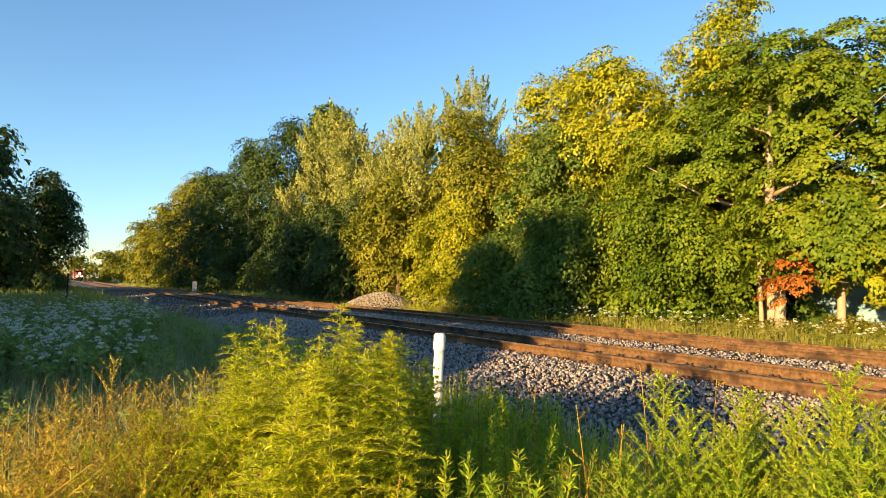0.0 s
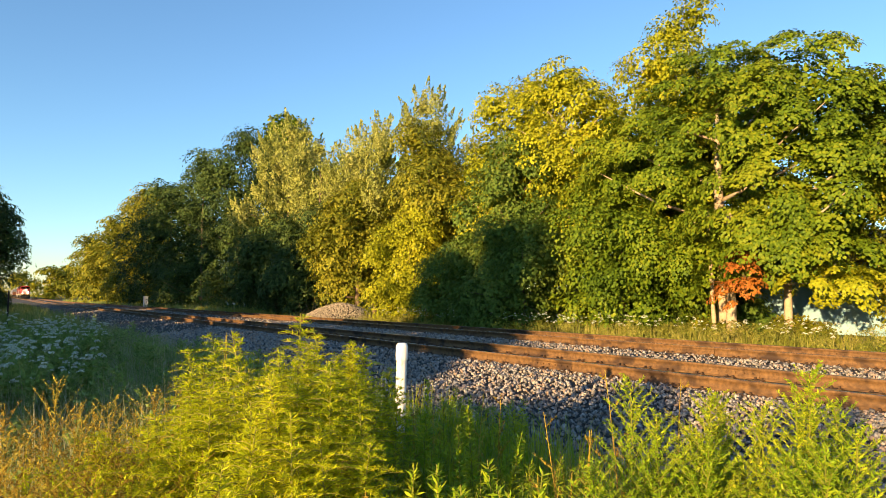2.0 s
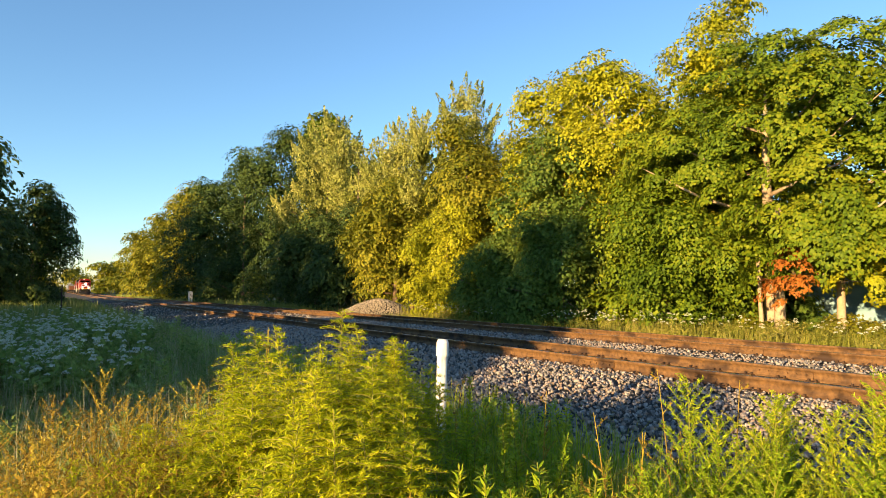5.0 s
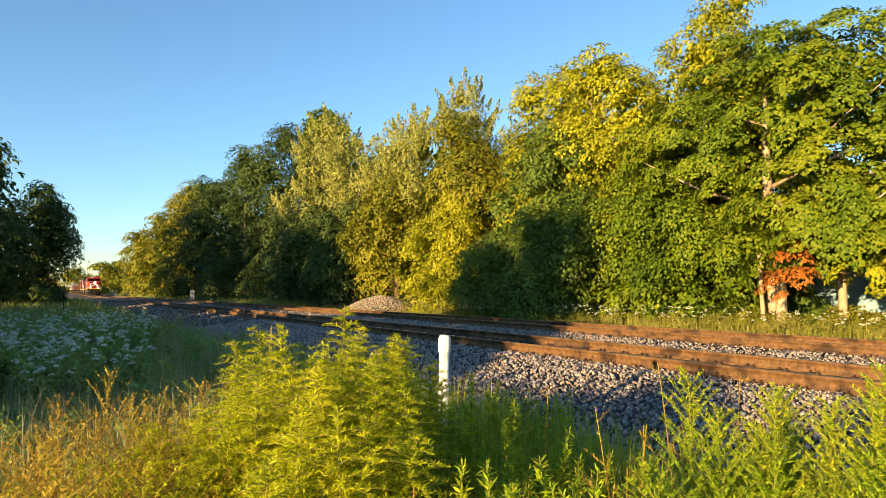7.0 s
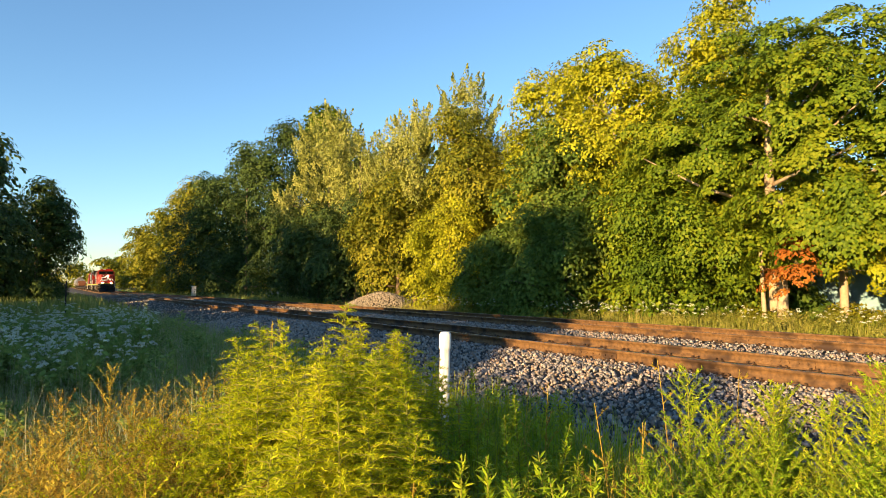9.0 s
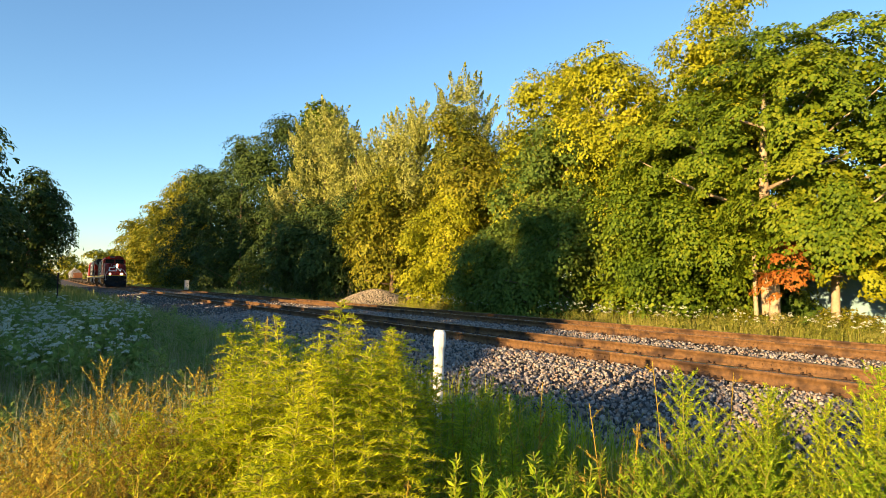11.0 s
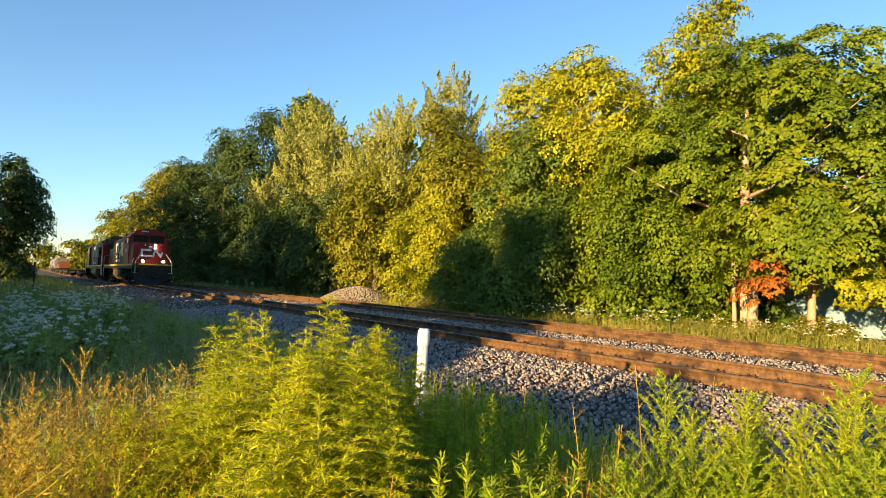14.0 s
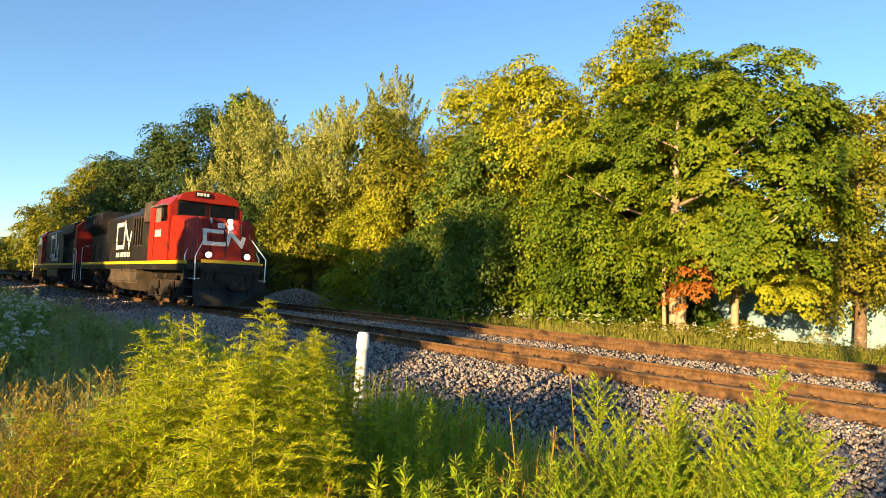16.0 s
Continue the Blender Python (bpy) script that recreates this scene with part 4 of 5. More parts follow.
def lace_plant(h, seed, r=0.05):
    q = np.random.default_rng(seed)
    ob = thing("wild_carrot", "wild carrot with flat white flower heads", "wildflower", "wild carrots by the track")
    bm, tops, vf = bmesh.new(), [], []
    for i in range(int(q.integers(4, 8))):
        a, rr = q.uniform(0, 6.283), q.uniform(0.03, 0.22)
        t = np.array((rr * math.cos(a), rr * math.sin(a), h * q.uniform(0.72, 1.05)))
        rod(bm, [(0, 0, 0), (t[0] * 0.3, t[1] * 0.3, t[2] * 0.55), tuple(t)], [0.004, 0.003, 0.002], 4)
        tops.append(t)
        m = 36
        k = q.uniform(0.15, 0.85, m)
        p = along(np.array([(0, 0, 0), (t[0] * 0.3, t[1] * 0.3, t[2] * 0.55), t]), k)
        d = unit(q.normal(size=(m, 3)) + np.array((0, 0, 0.4)))
        vf.append(leaves(p + d * 0.05, q.normal(size=(m, 3)) + np.array((0, 0, 1)), q.uniform(0.07, 0.14, m), 0.2, 0.03, d))
    part("stem", bm, M_GRASS, ob)["kind"] = "stuff"
    v, f = join(*vf)
    attach("leaves", np_mesh("leaves", v, f, [M_MIDGREEN]), ob)
    v, f = umbels(q, tops, r)
    attach("flower_head", np_mesh("flower_head", v, f, [M_PETAL]), ob, "flat white flower heads")["kind"] = "stuff"
    return ob


laces = [(h, lace_plant(h, 300 + i, 0.042)) for i, h in enumerate((0.6, 0.75, 0.9, 1.0, 1.12))]
spots = []
for i in range(200):
    y = 8.8 + (13 if i % 3 else 26) * random.random() ** 1.1
    spots.append((random.uniform(-0.4 - 0.09 * y, 0.1 + 0.12 * y), y, random.uniform(0.7, 1.2)))
plant_out(laces, spots)
# small white flowers across the line
q_ = np.random.default_rng(5)
fx = np.stack([q_.uniform(17.6, 20.5, 420), q_.uniform(4, 32, 420), q_.uniform(0.0, 0.35, 420)], 1)
v, f = umbels(q_, fx, 0.05)
thing("far_flowers", "scattered small white flowers in the far grass", "flowers", kind="stuff", data=np_mesh("far_flowers", v, f, [M_PETAL]))


def marker_post():
    p = thing("marker_post", "white plastic marker post with a rounded cap", "post", m=pose(2.95, 4.72, GROUND, 0.6, 1.2, 0))
    bm = bmesh.new()
    drum(bm, (0, 0, 0.56), 0.046, 1.24, "z", 24)
    part("tube", bm, M_WHITE, p, smooth=False)
    bm = bmesh.new()
    drum(bm, (0, 0, 1.17), 0.054, 0.12, "z", 24)
    drum(bm, (0, 0, 1.243), 0.054, 0.026, "z", 24, 0.040)
    part("cap", bm, M_WHITE, p)


def cabinet():
    c = thing("signal_cabinet", "small white metal cabinet beside the far track", "cabinet", m=pose(17.4, 95.0, -0.98))
    bm = bmesh.new()
    box(bm, -0.27, 0.27, -0.25, 0.25, 0, 1.72)
    part("body", bm, M_WHITE, c, bevel=0.03)
    bm = bmesh.new()
    prism(bm, [(-0.31, 1.72), (0.31, 1.72), (0.31, 1.76), (0, 1.84), (-0.31, 1.76)], "y", -0.29, 0.29)
    part("lid", bm, M_WHITE, c)


def sign_post(x, y, h):
    s = thing("sign_post", "thin dark steel post in the weeds", "post", m=pose(x, y, GROUND - 0.14))
    bm = bmesh.new()
    box(bm, -0.03, 0.03, -0.03, 0.03, -0.1, h)
    part("pole", bm, M_GRIME, s)


# unseen weeds added behind and beside the camera to shade ballast and nearby weeds
shade_weeds = [(random.uniform(-6.0, -2.2), random.uniform(-4.5, 1.5), random.uniform(0.95, 1.5)) for i in range(26)] + [(random.uniform(1.1, 3.3), random.uniform(-1.7, -0.15), 1.2) for i in range(34)] + [(random.uniform(-1.7, -0.75), random.uniform(-1.0, -0.15), 1.4) for i in range(12)]
for i, (x, y, h) in enumerate(shade_weeds):
    src = (rods, dries, talls)[i % 3][i % 5][1]
    copy_thing(src, pose(x, y, GROUND - (0.35 if x < -1.8 else 0.02), random.gauss(0, 4), random.gauss(0, 4), random.uniform(0, 360)))


marker_post()
cabinet()
sign_post(0.55, 34.0, 2.0)


def house():
    h = thing("house", "low pale blue house behind the trees", "house", m=pose(31.2, 9.0, GROUND))
    bm = bmesh.new()
    box(bm, -2.9, 3, -9, 9, 0, 3.0)
    wall = part("wall", bm, M_BLUEWALL, h)
    for i in range(20):
        bm = bmesh.new()
        prism(bm, [(-2.9, 0.02 + i * 0.15), (-2.925, 0.02 + i * 0.15), (-2.905, 0.165 + i * 0.15), (-2.9, 0.165 + i * 0.15)], "y", -9, 9)
        part("plank", bm, M_BLUEWALL, wall)
    bm = bmesh.new()
    prism(bm, [(-3.4, 2.95), (3.4, 2.95), (3.4, 3.1), (0, 4.5), (-3.4, 3.1)], "y", -9.4, 9.4)
    part("roof", bm, M_ROOF, h)


house()


def leaf_spray(name, label, at, blobs, leaf, size, n_, rc):
    ob = thing(name, label, "branch", m=pose(*at))
    (v, f), c = crown(blobs, 12, int(n_ / 12), rc, size, 0.2, 0.4, False)
    bm = bmesh.new()
    rod(bm, [(0.9, 0, -0.3), (0.3, 0, 0), (0, 0, 0.2)], [0.03, 0.02, 0.008], 5)
    for t in c[:6]:
        rod(bm, [(0.3, 0, 0), tuple(t)], [0.012, 0.004], 4)
    part("twig", bm, M_BARK, ob)
    attach("leaves", np_mesh("leaves", v, f, [leaf]), ob)


# a dead orange spray and a yellow bough under the maple, and the bare trunks beside it
leaf_spray("withered_branch", "withered branch of rust-orange leaves", (21.0, 11.0, 1.65), [(0, 0, 0.2, 0.5, 0.55, 0.6), (0.1, 0.55, -0.6, 0.35, 0.4, 0.4)], M_ORANGELEAF, 0.095, 1500, 0.3)
leaf_spray("yellow_branch", "low bough of yellow maple leaves", (22.0, 9.0, 1.5), [(0, 0, 0, 0.9, 1.3, 0.5), (0, -1.2, -0.1, 0.8, 0.9, 0.4)], M_YELLOWLEAF, 0.1, 3600, 0.4)


def bare_trunk(x, y, h, r, lean):
    t = thing("tree_trunk", "pale sunlit bare tree trunk under the crowns", "tree trunk", group="lineside trees", m=pose(x, y, GROUND))
    bm = bmesh.new()
    rod(bm, [(0, 0, -0.1), (lean * 0.1, 0, 0.3), (lean * 0.5, 0.02, h * 0.5), (lean, 0, h)], [r * 1.35, r * 1.05, r * 0.9, r * 0.6], 9)
    part("trunk", bm, M_PALEBARK, t, smooth=True)


for a in ((22.6, 12.35, 5.0, 0.19, 0.2), (22.4, 12.9, 5.0, 0.08, -0.2), (23.3, 10.6, 4.5, 0.14, 0.3), (24.5, 20.0, 9.0, 0.11, 0.5)):
    bare_trunk(*a)


def brush_pile():
    b = thing("brush_pile", "tangle of dead brown branches beside the gravel", "brush pile", m=pose(20.0, 43.5, GROUND - 0.17))
    bm = bmesh.new()
    for i in range(90):
        p = Vector((random.gauss(0, 0.8), random.gauss(0, 1.4), abs(random.gauss(0, 0.5))))
        d = Vector((random.gauss(0, 0.6), random.gauss(0, 1), random.gauss(0.2, 0.5))).normalized() * random.uniform(0.6, 1.6)
        rod(bm, [p, p + d * 0.5 + Vector((0, 0, 0.08)), p + d], [0.03, 0.02, 0.008], 4)
    part("brushwood", bm, M_BARK, b)["kind"] = "stuff"


brush_pile()


# never in view: added only for a narrow upright shadow on the maple
def shadow_pole(x, y, h):
    p = thing("shadow_pole", "unseen round wooden pole added to cast a thin shadow", "utility pole", m=pose(x, y, GROUND))
    bm = bmesh.new()
    rod(bm, [(0, 0, -0.2), (0, 0, h)], [0.19, 0.13], 10)
    part("pole", bm, M_BARK, p)
    bm = bmesh.new()
    box(bm, -0.05, 0.05, -1.2, 1.2, h - 0.7, h - 0.58)
    part("cross_arm", bm, M_BARK, p)


shadow_pole(-9.0, -4.6, 11.5)


# ---- the train: local y runs back from each vehicle's front, x across, z up from the rail tops ----
WHEEL_R = 0.52


def wheelset(parent, y, r=WHEEL_R):
    """Axle with two flanged wheels, its centre at the axle so that it can turn."""
    bm = bmesh.new()
    drum(bm, (0, 0, 0), 0.09, 1.5, "x", 10)
    for s in (-1, 1):
        drum(bm, (s * 0.755, 0, 0), r, 0.13, "x", 28)
        drum(bm, (s * 0.685, 0, 0), r + 0.028, 0.03, "x", 28)
        drum(bm, (s * 0.83, 0, 0), r * 0.30, 0.06, "x", 12)
        for k in range(6):
            a = k * math.pi / 3
            box(bm, s * 0.80, s * 0.835, r * 0.55 * math.cos(a) - 0.03, r * 0.55 * math.cos(a) + 0.03, r * 0.55 * math.sin(a) - 0.03, r * 0.55 * math.sin(a) + 0.03)
    w = part("wheelset", bm, M_GRIME, parent, "grimy steel wheels on an axle")
    w.location = (0, y, r)
    return w


def loco_truck(parent, yc, axles):
    """Cast side frames with journal boxes, springs and brake cylinders."""
    for s in (-1, 1):
        bm = bmesh.new()
        x0, x1 = s * 0.92, s * 1.10
        prism(bm, [(yc - 2.55, 0.72), (yc - 2.3, 0.98), (yc - 0.4, 1.02), (yc + 0.4, 1.02), (yc + 2.3, 0.98), (yc + 2.55, 0.72), (yc + 2.4, 0.62), (yc + 1.5, 0.74), (yc + 0.7, 0.62), (yc - 0.7, 0.62), (yc - 1.5, 0.74), (yc - 2.4, 0.62)], "x", min(x0, x1), max(x0, x1))
        fr = part("truck_frame", bm, M_GRIME, parent, "dusty cast truck side frame")
        for y in axles:
            bm = bmesh.new()
            box(bm, s * 0.98, s * 1.20, y - 0.17, y + 0.17, 0.36, 0.70)
            drum(bm, (s * 1.21, y, WHEEL_R), 0.13, 0.05, "x", 14)
            part("journal_box", bm, M_GRIME, fr, bevel=0.02)
        for y in (yc - 1.05, yc + 1.05):
            bm = bmesh.new()
            for k in (-0.16, 0.16):
                drum(bm, (s * 1.16, y + k, 0.80), 0.085, 0.34, "z", 12)
            part("spring", bm, M_GRIME, fr)
        for y in (yc - 0.55, yc + 0.75):
            bm = bmesh.new()
            drum(bm, (s * 1.2, y, 1.16), 0.12, 0.42, "y", 14)
            part("brake_cylinder", bm, M_GRIME, fr)
        bm = bmesh.new()
        rod(bm, [(s * 1.14, yc - 2.4, 0.30), (s * 1.14, yc + 2.4, 0.30)], 0.02, 5)
        part("brake_rod", bm, M_GRIME, fr)


def rail_bar(name, parent, pts, r=0.019, material=None, label=""):
    bm = bmesh.new()
    rod(bm, pts, r, 6)
    return part(name, bm, material or M_WHITE, parent, label)


def coupler(parent, y, s):
    bm = bmesh.new()
    box(bm, -0.11, 0.11, y, y + s * 0.55, 0.76, 0.98)
    box(bm, -0.19, 0.16, y + s * 0.55, y + s * 0.80, 0.72, 1.02)
    box(bm, 0.05, 0.22, y + s * 0.78, y + s * 0.95, 0.74, 1.0)
    part("coupler", bm, M_GRIME, parent, bevel=0.02)


def steps(parent, y, s):
    """Corner stepwell: three treads and its side plates."""
    for i in range(4):
        bm = bmesh.new()
        box(bm, s * 1.02, s * 1.52, y, y + 0.62, 0.42 + i * 0.34, 0.45 + i * 0.34)
        part("step", bm, M_BLACK, parent)
    bm = bmesh.new()
    box(bm, s * 1.0, s * 1.5, y + 0.62, y + 0.65, 0.40, 1.55)
    part("step_plate", bm, M_BLACK, parent)


def ribbon(bm, pts, half, axis, a, b):
    """One flat band that follows the points with mitred corners, from a to b along an axis."""
    pts = [Vector(p) for p in pts]
    left, right = [], []
    for i, p in enumerate(pts):
        d0 = (p - pts[i - 1]).normalized() if i else (pts[1] - p).normalized()
        d1 = (pts[i + 1] - p).normalized() if i < len(pts) - 1 else d0
        n0, n1 = Vector((-d0.y, d0.x)), Vector((-d1.y, d1.x))
        mid = (n0 + n1).normalized()
        o = mid * (half / max(mid.dot(n0), 0.45))
        left.append(p + o)
        right.append(p - o)
    rows = []
    for q in (a, b):
        rows.append([[bm.verts.new({"y": (p.x, q, p.y), "x": (q, p.x, p.y)}[axis]) for p in side] for side in (left, right)])
    for i in range(len(pts) - 1):
        (l0, r0), (l1, r1) = rows
        bm.faces.new((l0[i], l0[i + 1], r0[i + 1], r0[i]))
        bm.faces.new((l1[i], r1[i], r1[i + 1], l1[i + 1]))
        bm.faces.new((l0[i], l1[i], l1[i + 1], l0[i + 1]))
        bm.faces.new((r0[i], r0[i + 1], r1[i + 1], r1[i]))
    bmesh.ops.recalc_face_normals(bm, faces=bm.faces)


def markings(parent, s, x, y0, y1, z0, z1, name="emblem"):
    """The emblem on a side: one folded white ribbon."""
    bm = bmesh.new()
    w, t = (y1 - y0), 0.17 * (z1 - z0)
    xa, xb = (x - 0.012, x) if s < 0 else (x, x + 0.012)
    a = y0 + w * 0.46
    band = [(a, z1), (y0, z1), (y0, z0), (a + 0.06 * w, z0), (y0 + w * 0.56, z1), (y0 + w * 0.88, z0), (y1, z0 + 0.62 * (z1 - z0))]
    if s < 0:
        band = [(y0 + y1 - p, r) for p, r in band]
    ribbon(bm, band, t * 0.55, "x", xa, xb)
    part(name, bm, M_LOGO, parent, "white painted emblem")


def number_bars(parent, s, x, y0, y1, z0, z1):
    for k in range(4):
        w = (y1 - y0) / 4
        bm = bmesh.new()
        box(bm, min(x, x + s * 0.01), max(x, x + s * 0.01), y0 + k * w + w * 0.15, y0 + k * w + w * 0.85, z0, z1)
        part("number_bar", bm, M_LOGO, parent)


def lead_locomotive():
    lo = thing("locomotive", "red and black wide-nosed diesel locomotive with lit headlights", "locomotive", "train")
    # frame, sill stripe and pilot
    bm = bmesh.new()
    box(bm, -1.5, 1.5, 0.55, 21.0, 1.42, 1.74)
    box(bm, -0.7, 0.7, 0.3, 21.2, 1.0, 1.42)
    part("underframe", bm, M_BLACK, lo)
    for s in (-1, 1):
        bm = bmesh.new()
        box(bm, s * 1.502, s * 1.525, 0.62, 20.95, 1.66, 1.80)
        part("sill_stripe", bm, M_YELLOW, lo, "yellow stripe along the sill")
    bm = bmesh.new()
    box(bm, -1.12, 1.12, 0.02, 0.2, 1.72, 1.84)
    part("front_stripe", bm, M_YELLOW, lo, "yellow stripe across the front")
    bm = bmesh.new()
    prism(bm, [(-1.4, 1.06), (1.4, 1.06), (1.4, 0.55), (1.3, 0.12), (-1.3, 0.12), (-1.4, 0.55)], "y", 0.0, 0.12)
    v = [bm.verts.new(c) for c in ((-1.38, 0.0, 0.75), (1.38, 0.0, 0.75), (1.36, 0.0, 0.1), (-1.36, 0.0, 0.1), (0, -0.42, 0.1), (0, -0.16, 0.62))]
    for f in ((0, 3, 4, 5), (1, 5, 4, 2), (0, 5, 1), (3, 2, 4)):
        bm.faces.new([v[i] for i in f])
    bmesh.ops.recalc_face_normals(bm, faces=bm.faces)
    part("snow_plow", bm, M_BLACK, lo, "black snow plow")
    bm = bmesh.new()
    box(bm, -1.12, 1.12, 0.05, 0.35, 1.0, 1.72)
    part("end_plate", bm, M_BLACK, lo, bevel=0.02)
    bm = bmesh.new()
    box(bm, -1.12, 1.12, -0.06, 0.06, 1.36, 1.46)
    for k in (-0.95, -0.6, 0.6, 0.95):
        box(bm, k - 0.03, k + 0.03, -0.1, 0.05, 1.0, 1.3)
    part("anticlimber", bm, M_GRIME, lo)
    for k in (-0.8, -0.45, 0.42, 0.62, 0.85):
        rail_bar("brake_hose", lo, [(k, 0.0, 1.05), (k + 0.03, -0.16, 0.85), (k, -0.14, 0.5)], 0.025, M_BLACK)
    coupler(lo, 0.1, -1)
    coupler(lo, 21.2, 1)
    # nose: tapered, with a sloping top
    bm = bmesh.new()
    lowz, hiz = 1.80, 3.62
    b0 = [(-1.48, 1.02, lowz), (-1.10, 0.62, lowz), (1.10, 0.62, lowz), (1.48, 1.02, lowz), (1.49, 3.1, lowz), (-1.49, 3.1, lowz)]
    b1 = [(-1.38, 1.30, 3.34), (-0.98, 0.98, hiz - 0.05), (0.98, 0.98, hiz - 0.05), (1.38, 1.30, 3.34), (1.44, 3.1, 3.68), (-1.44, 3.1, 3.68)]
    lo_v, hi_v = [bm.verts.new(p) for p in b0], [bm.verts.new(p) for p in b1]
    for i in range(6):
        bm.faces.new((lo_v[i], lo_v[(i + 1) % 6], hi_v[(i + 1) % 6], hi_v[i]))
    bm.faces.new(lo_v[::-1])
    bm.faces.new(hi_v)
    bmesh.ops.recalc_face_normals(bm, faces=bm.faces)
    nose = part("nose", bm, M_RED, lo, "red wide nose", bevel=0.05)
    bm = bmesh.new()
    box(bm, -0.62, -0.05, 0.66, 0.74, 1.86, 3.35)
    d = part("nose_door", bm, M_RED, nose, bevel=0.015)
    d.matrix_basis = Matrix.Translation((0, 0.78, 1.9)) @ pose(0, 0, 0, -11.5) @ Matrix.Translation((0, -0.78, -1.9))
    # emblem on the nose front
    def nose_bar(x0, x1, z0, z1, name="emblem", material=M_LOGO, out=0.02):
        bm = bmesh.new()
        box(bm, x0, x1, -out, 0.06, z0 - 1.9, z1 - 1.9)
        o = part(name, bm, material, nose)
        o.matrix_basis = Matrix.Translation((0, 0.62, 1.9)) @ pose(0, 0, 0, -11.5)
        return o
    bm = bmesh.new()
    rib = [(-0.12, 3.0), (-0.84, 3.0), (-0.84, 2.50), (0.02, 2.50), (0.16, 3.0), (0.60, 2.50), (0.72, 2.84)]
    ribbon(bm, [(p, r - 1.9) for p, r in rib], 0.07, "y", -0.06, 0.05)
    o = part("emblem", bm, M_LOGO, nose, "white painted emblem")
    o.matrix_basis = Matrix.Translation((0, 0.62, 1.9)) @ pose(0, 0, 0, -11.5)
    nose_bar(-0.32, -0.05, 3.15, 3.35, "placard", M_LOGO, 0.05)
    nose_bar(-0.62, -0.55, 3.32, 3.52, "placard", M_LOGO, 0.05)
    for x0, x1, z0, z1 in ((-0.63, -0.615, 1.95, 3.4), (-0.055, -0.04, 1.95, 3.4), (-0.62, -0.05, 3.39, 3.405), (0.62, 0.635, 1.95, 3.35)):
        nose_bar(x0, x1, z0, z1, "seam", M_BLACK, 0.06)
    for x in (-0.02, 0.94):
        rail_bar("grab_iron", nose, [(x, 0.66, 2.3), (x, 0.62, 2.34), (x, 0.74, 2.95), (x, 0.82, 2.96)], 0.016, M_BLACK)
    for z in (3.18, 3.42):
        bm = bmesh.new()
        drum(bm, (0.17, 0.93 + 0.2 * (z - 3.3), z), 0.115, 0.12, "y", 20)
        h = part("headlight", bm, M_BLACK, lo)
        bm = bmesh.new()
        drum(bm, (0.17, 0.855 + 0.2 * (z - 3.3), z), 0.085, 0.05, "y", 20)
        part("lens", bm, M_LAMP, h, "lit warm white headlight lens")
    for x in (-0.76, 0.76):
        bm = bmesh.new()
        drum(bm, (x, 0.56, 2.04), 0.12, 0.2, "y", 20)
        h = part("ditch_light", bm, M_BLACK, lo)
        bm = bmesh.new()
        drum(bm, (x, 0.445, 2.04), 0.095, 0.05, "y", 20)
        part("lens", bm, M_LAMP, h, "lit warm white ditch light lens")
    # cab with chamfered roof, windows front and side
    bm = bmesh.new()
    prism(bm, [(-1.52, 1.80), (1.52, 1.80), (1.52, 4.12), (1.12, 4.58), (0.55, 4.74), (-0.55, 4.74), (-1.12, 4.58), (-1.52, 4.12)], "y", 3.1, 6.0)
    cabp = part("cab", bm, M_RED, lo, "red crew cab", bevel=0.03)
    bm = bmesh.new()
    prism(bm, [(-1.30, 4.30), (1.30, 4.30), (1.12, 4.60), (0.55, 4.77), (-0.55, 4.77), (-1.12, 4.60)], "y", 2.82, 3.2)
    part("visor", bm, M_RED, cabp, bevel=0.02)
    for x0, x1 in ((-1.18, -0.12), (0.12, 1.18)):
        bm = bmesh.new()
        box(bm, x0, x1, 3.04, 3.085, 3.74, 4.22)
        wpart = part("windshield", bm, M_GLASS, cabp, "dark windshield pane", bevel=0.01)
        bm = bmesh.new()
        for a, b, c, e in ((x0 - 0.05, x0, 3.68, 4.28), (x1, x1 + 0.05, 3.68, 4.28), (x0, x1, 3.68, 3.74), (x0, x1, 4.22, 4.28)):
            box(bm, a, b, 3.03, 3.1, c, e)
        part("frame", bm, M_BLACK, wpart)
    for s in (-1, 1):
        for y0, y1 in ((3.45, 4.15), (4.25, 4.95)):
            bm = bmesh.new()
            box(bm, s * 1.50, s * 1.54, y0, y1, 3.45, 4.06)
            part("side_window", bm, M_CARGREY if y0 > 4.2 and s < 0 else M_GLASS, cabp, "cab side window", bevel=0.01)
        bm = bmesh.new()
        box(bm, s * 1.515, s * 1.535, 5.15, 5.8, 1.95, 3.95)
        part("cab_door", bm, M_RED, cabp, bevel=0.01)
        number_bars(cabp, s, s * 1.525, 4.1, 5.0, 2.82, 3.12)
        rail_bar("mirror", cabp, [(s * 1.56, 3.35, 3.5), (s * 1.72, 3.3, 3.6), (s * 1.72, 3.3, 3.95)], 0.03, M_BLACK)
        bm = bmesh.new()
        box(bm, s * 1.5, s * 1.74, 3.35, 5.1, 4.08, 4.12)
        part("awning", bm, M_CARGREY, cabp)
    bm = bmesh.new()
    box(bm, -0.66, -0.06, 2.74, 2.84, 4.50, 4.72)
    nb = part("number_board", bm, M_BLACK, cabp, bevel=0.01)
    for k in range(4):
        bm = bmesh.new()
        box(bm, -0.60 + k * 0.135, -0.50 + k * 0.135, 2.725, 2.742, 4.55, 4.67)
        part("number_bar", bm, M_LOGO, nb)
    bm = bmesh.new()
    for k in (0.4, 0.62, 0.84):
        drum(bm, (k, 3.6 + k * 0.3, 4.78), 0.06, 0.45, "y", 10, 0.10)
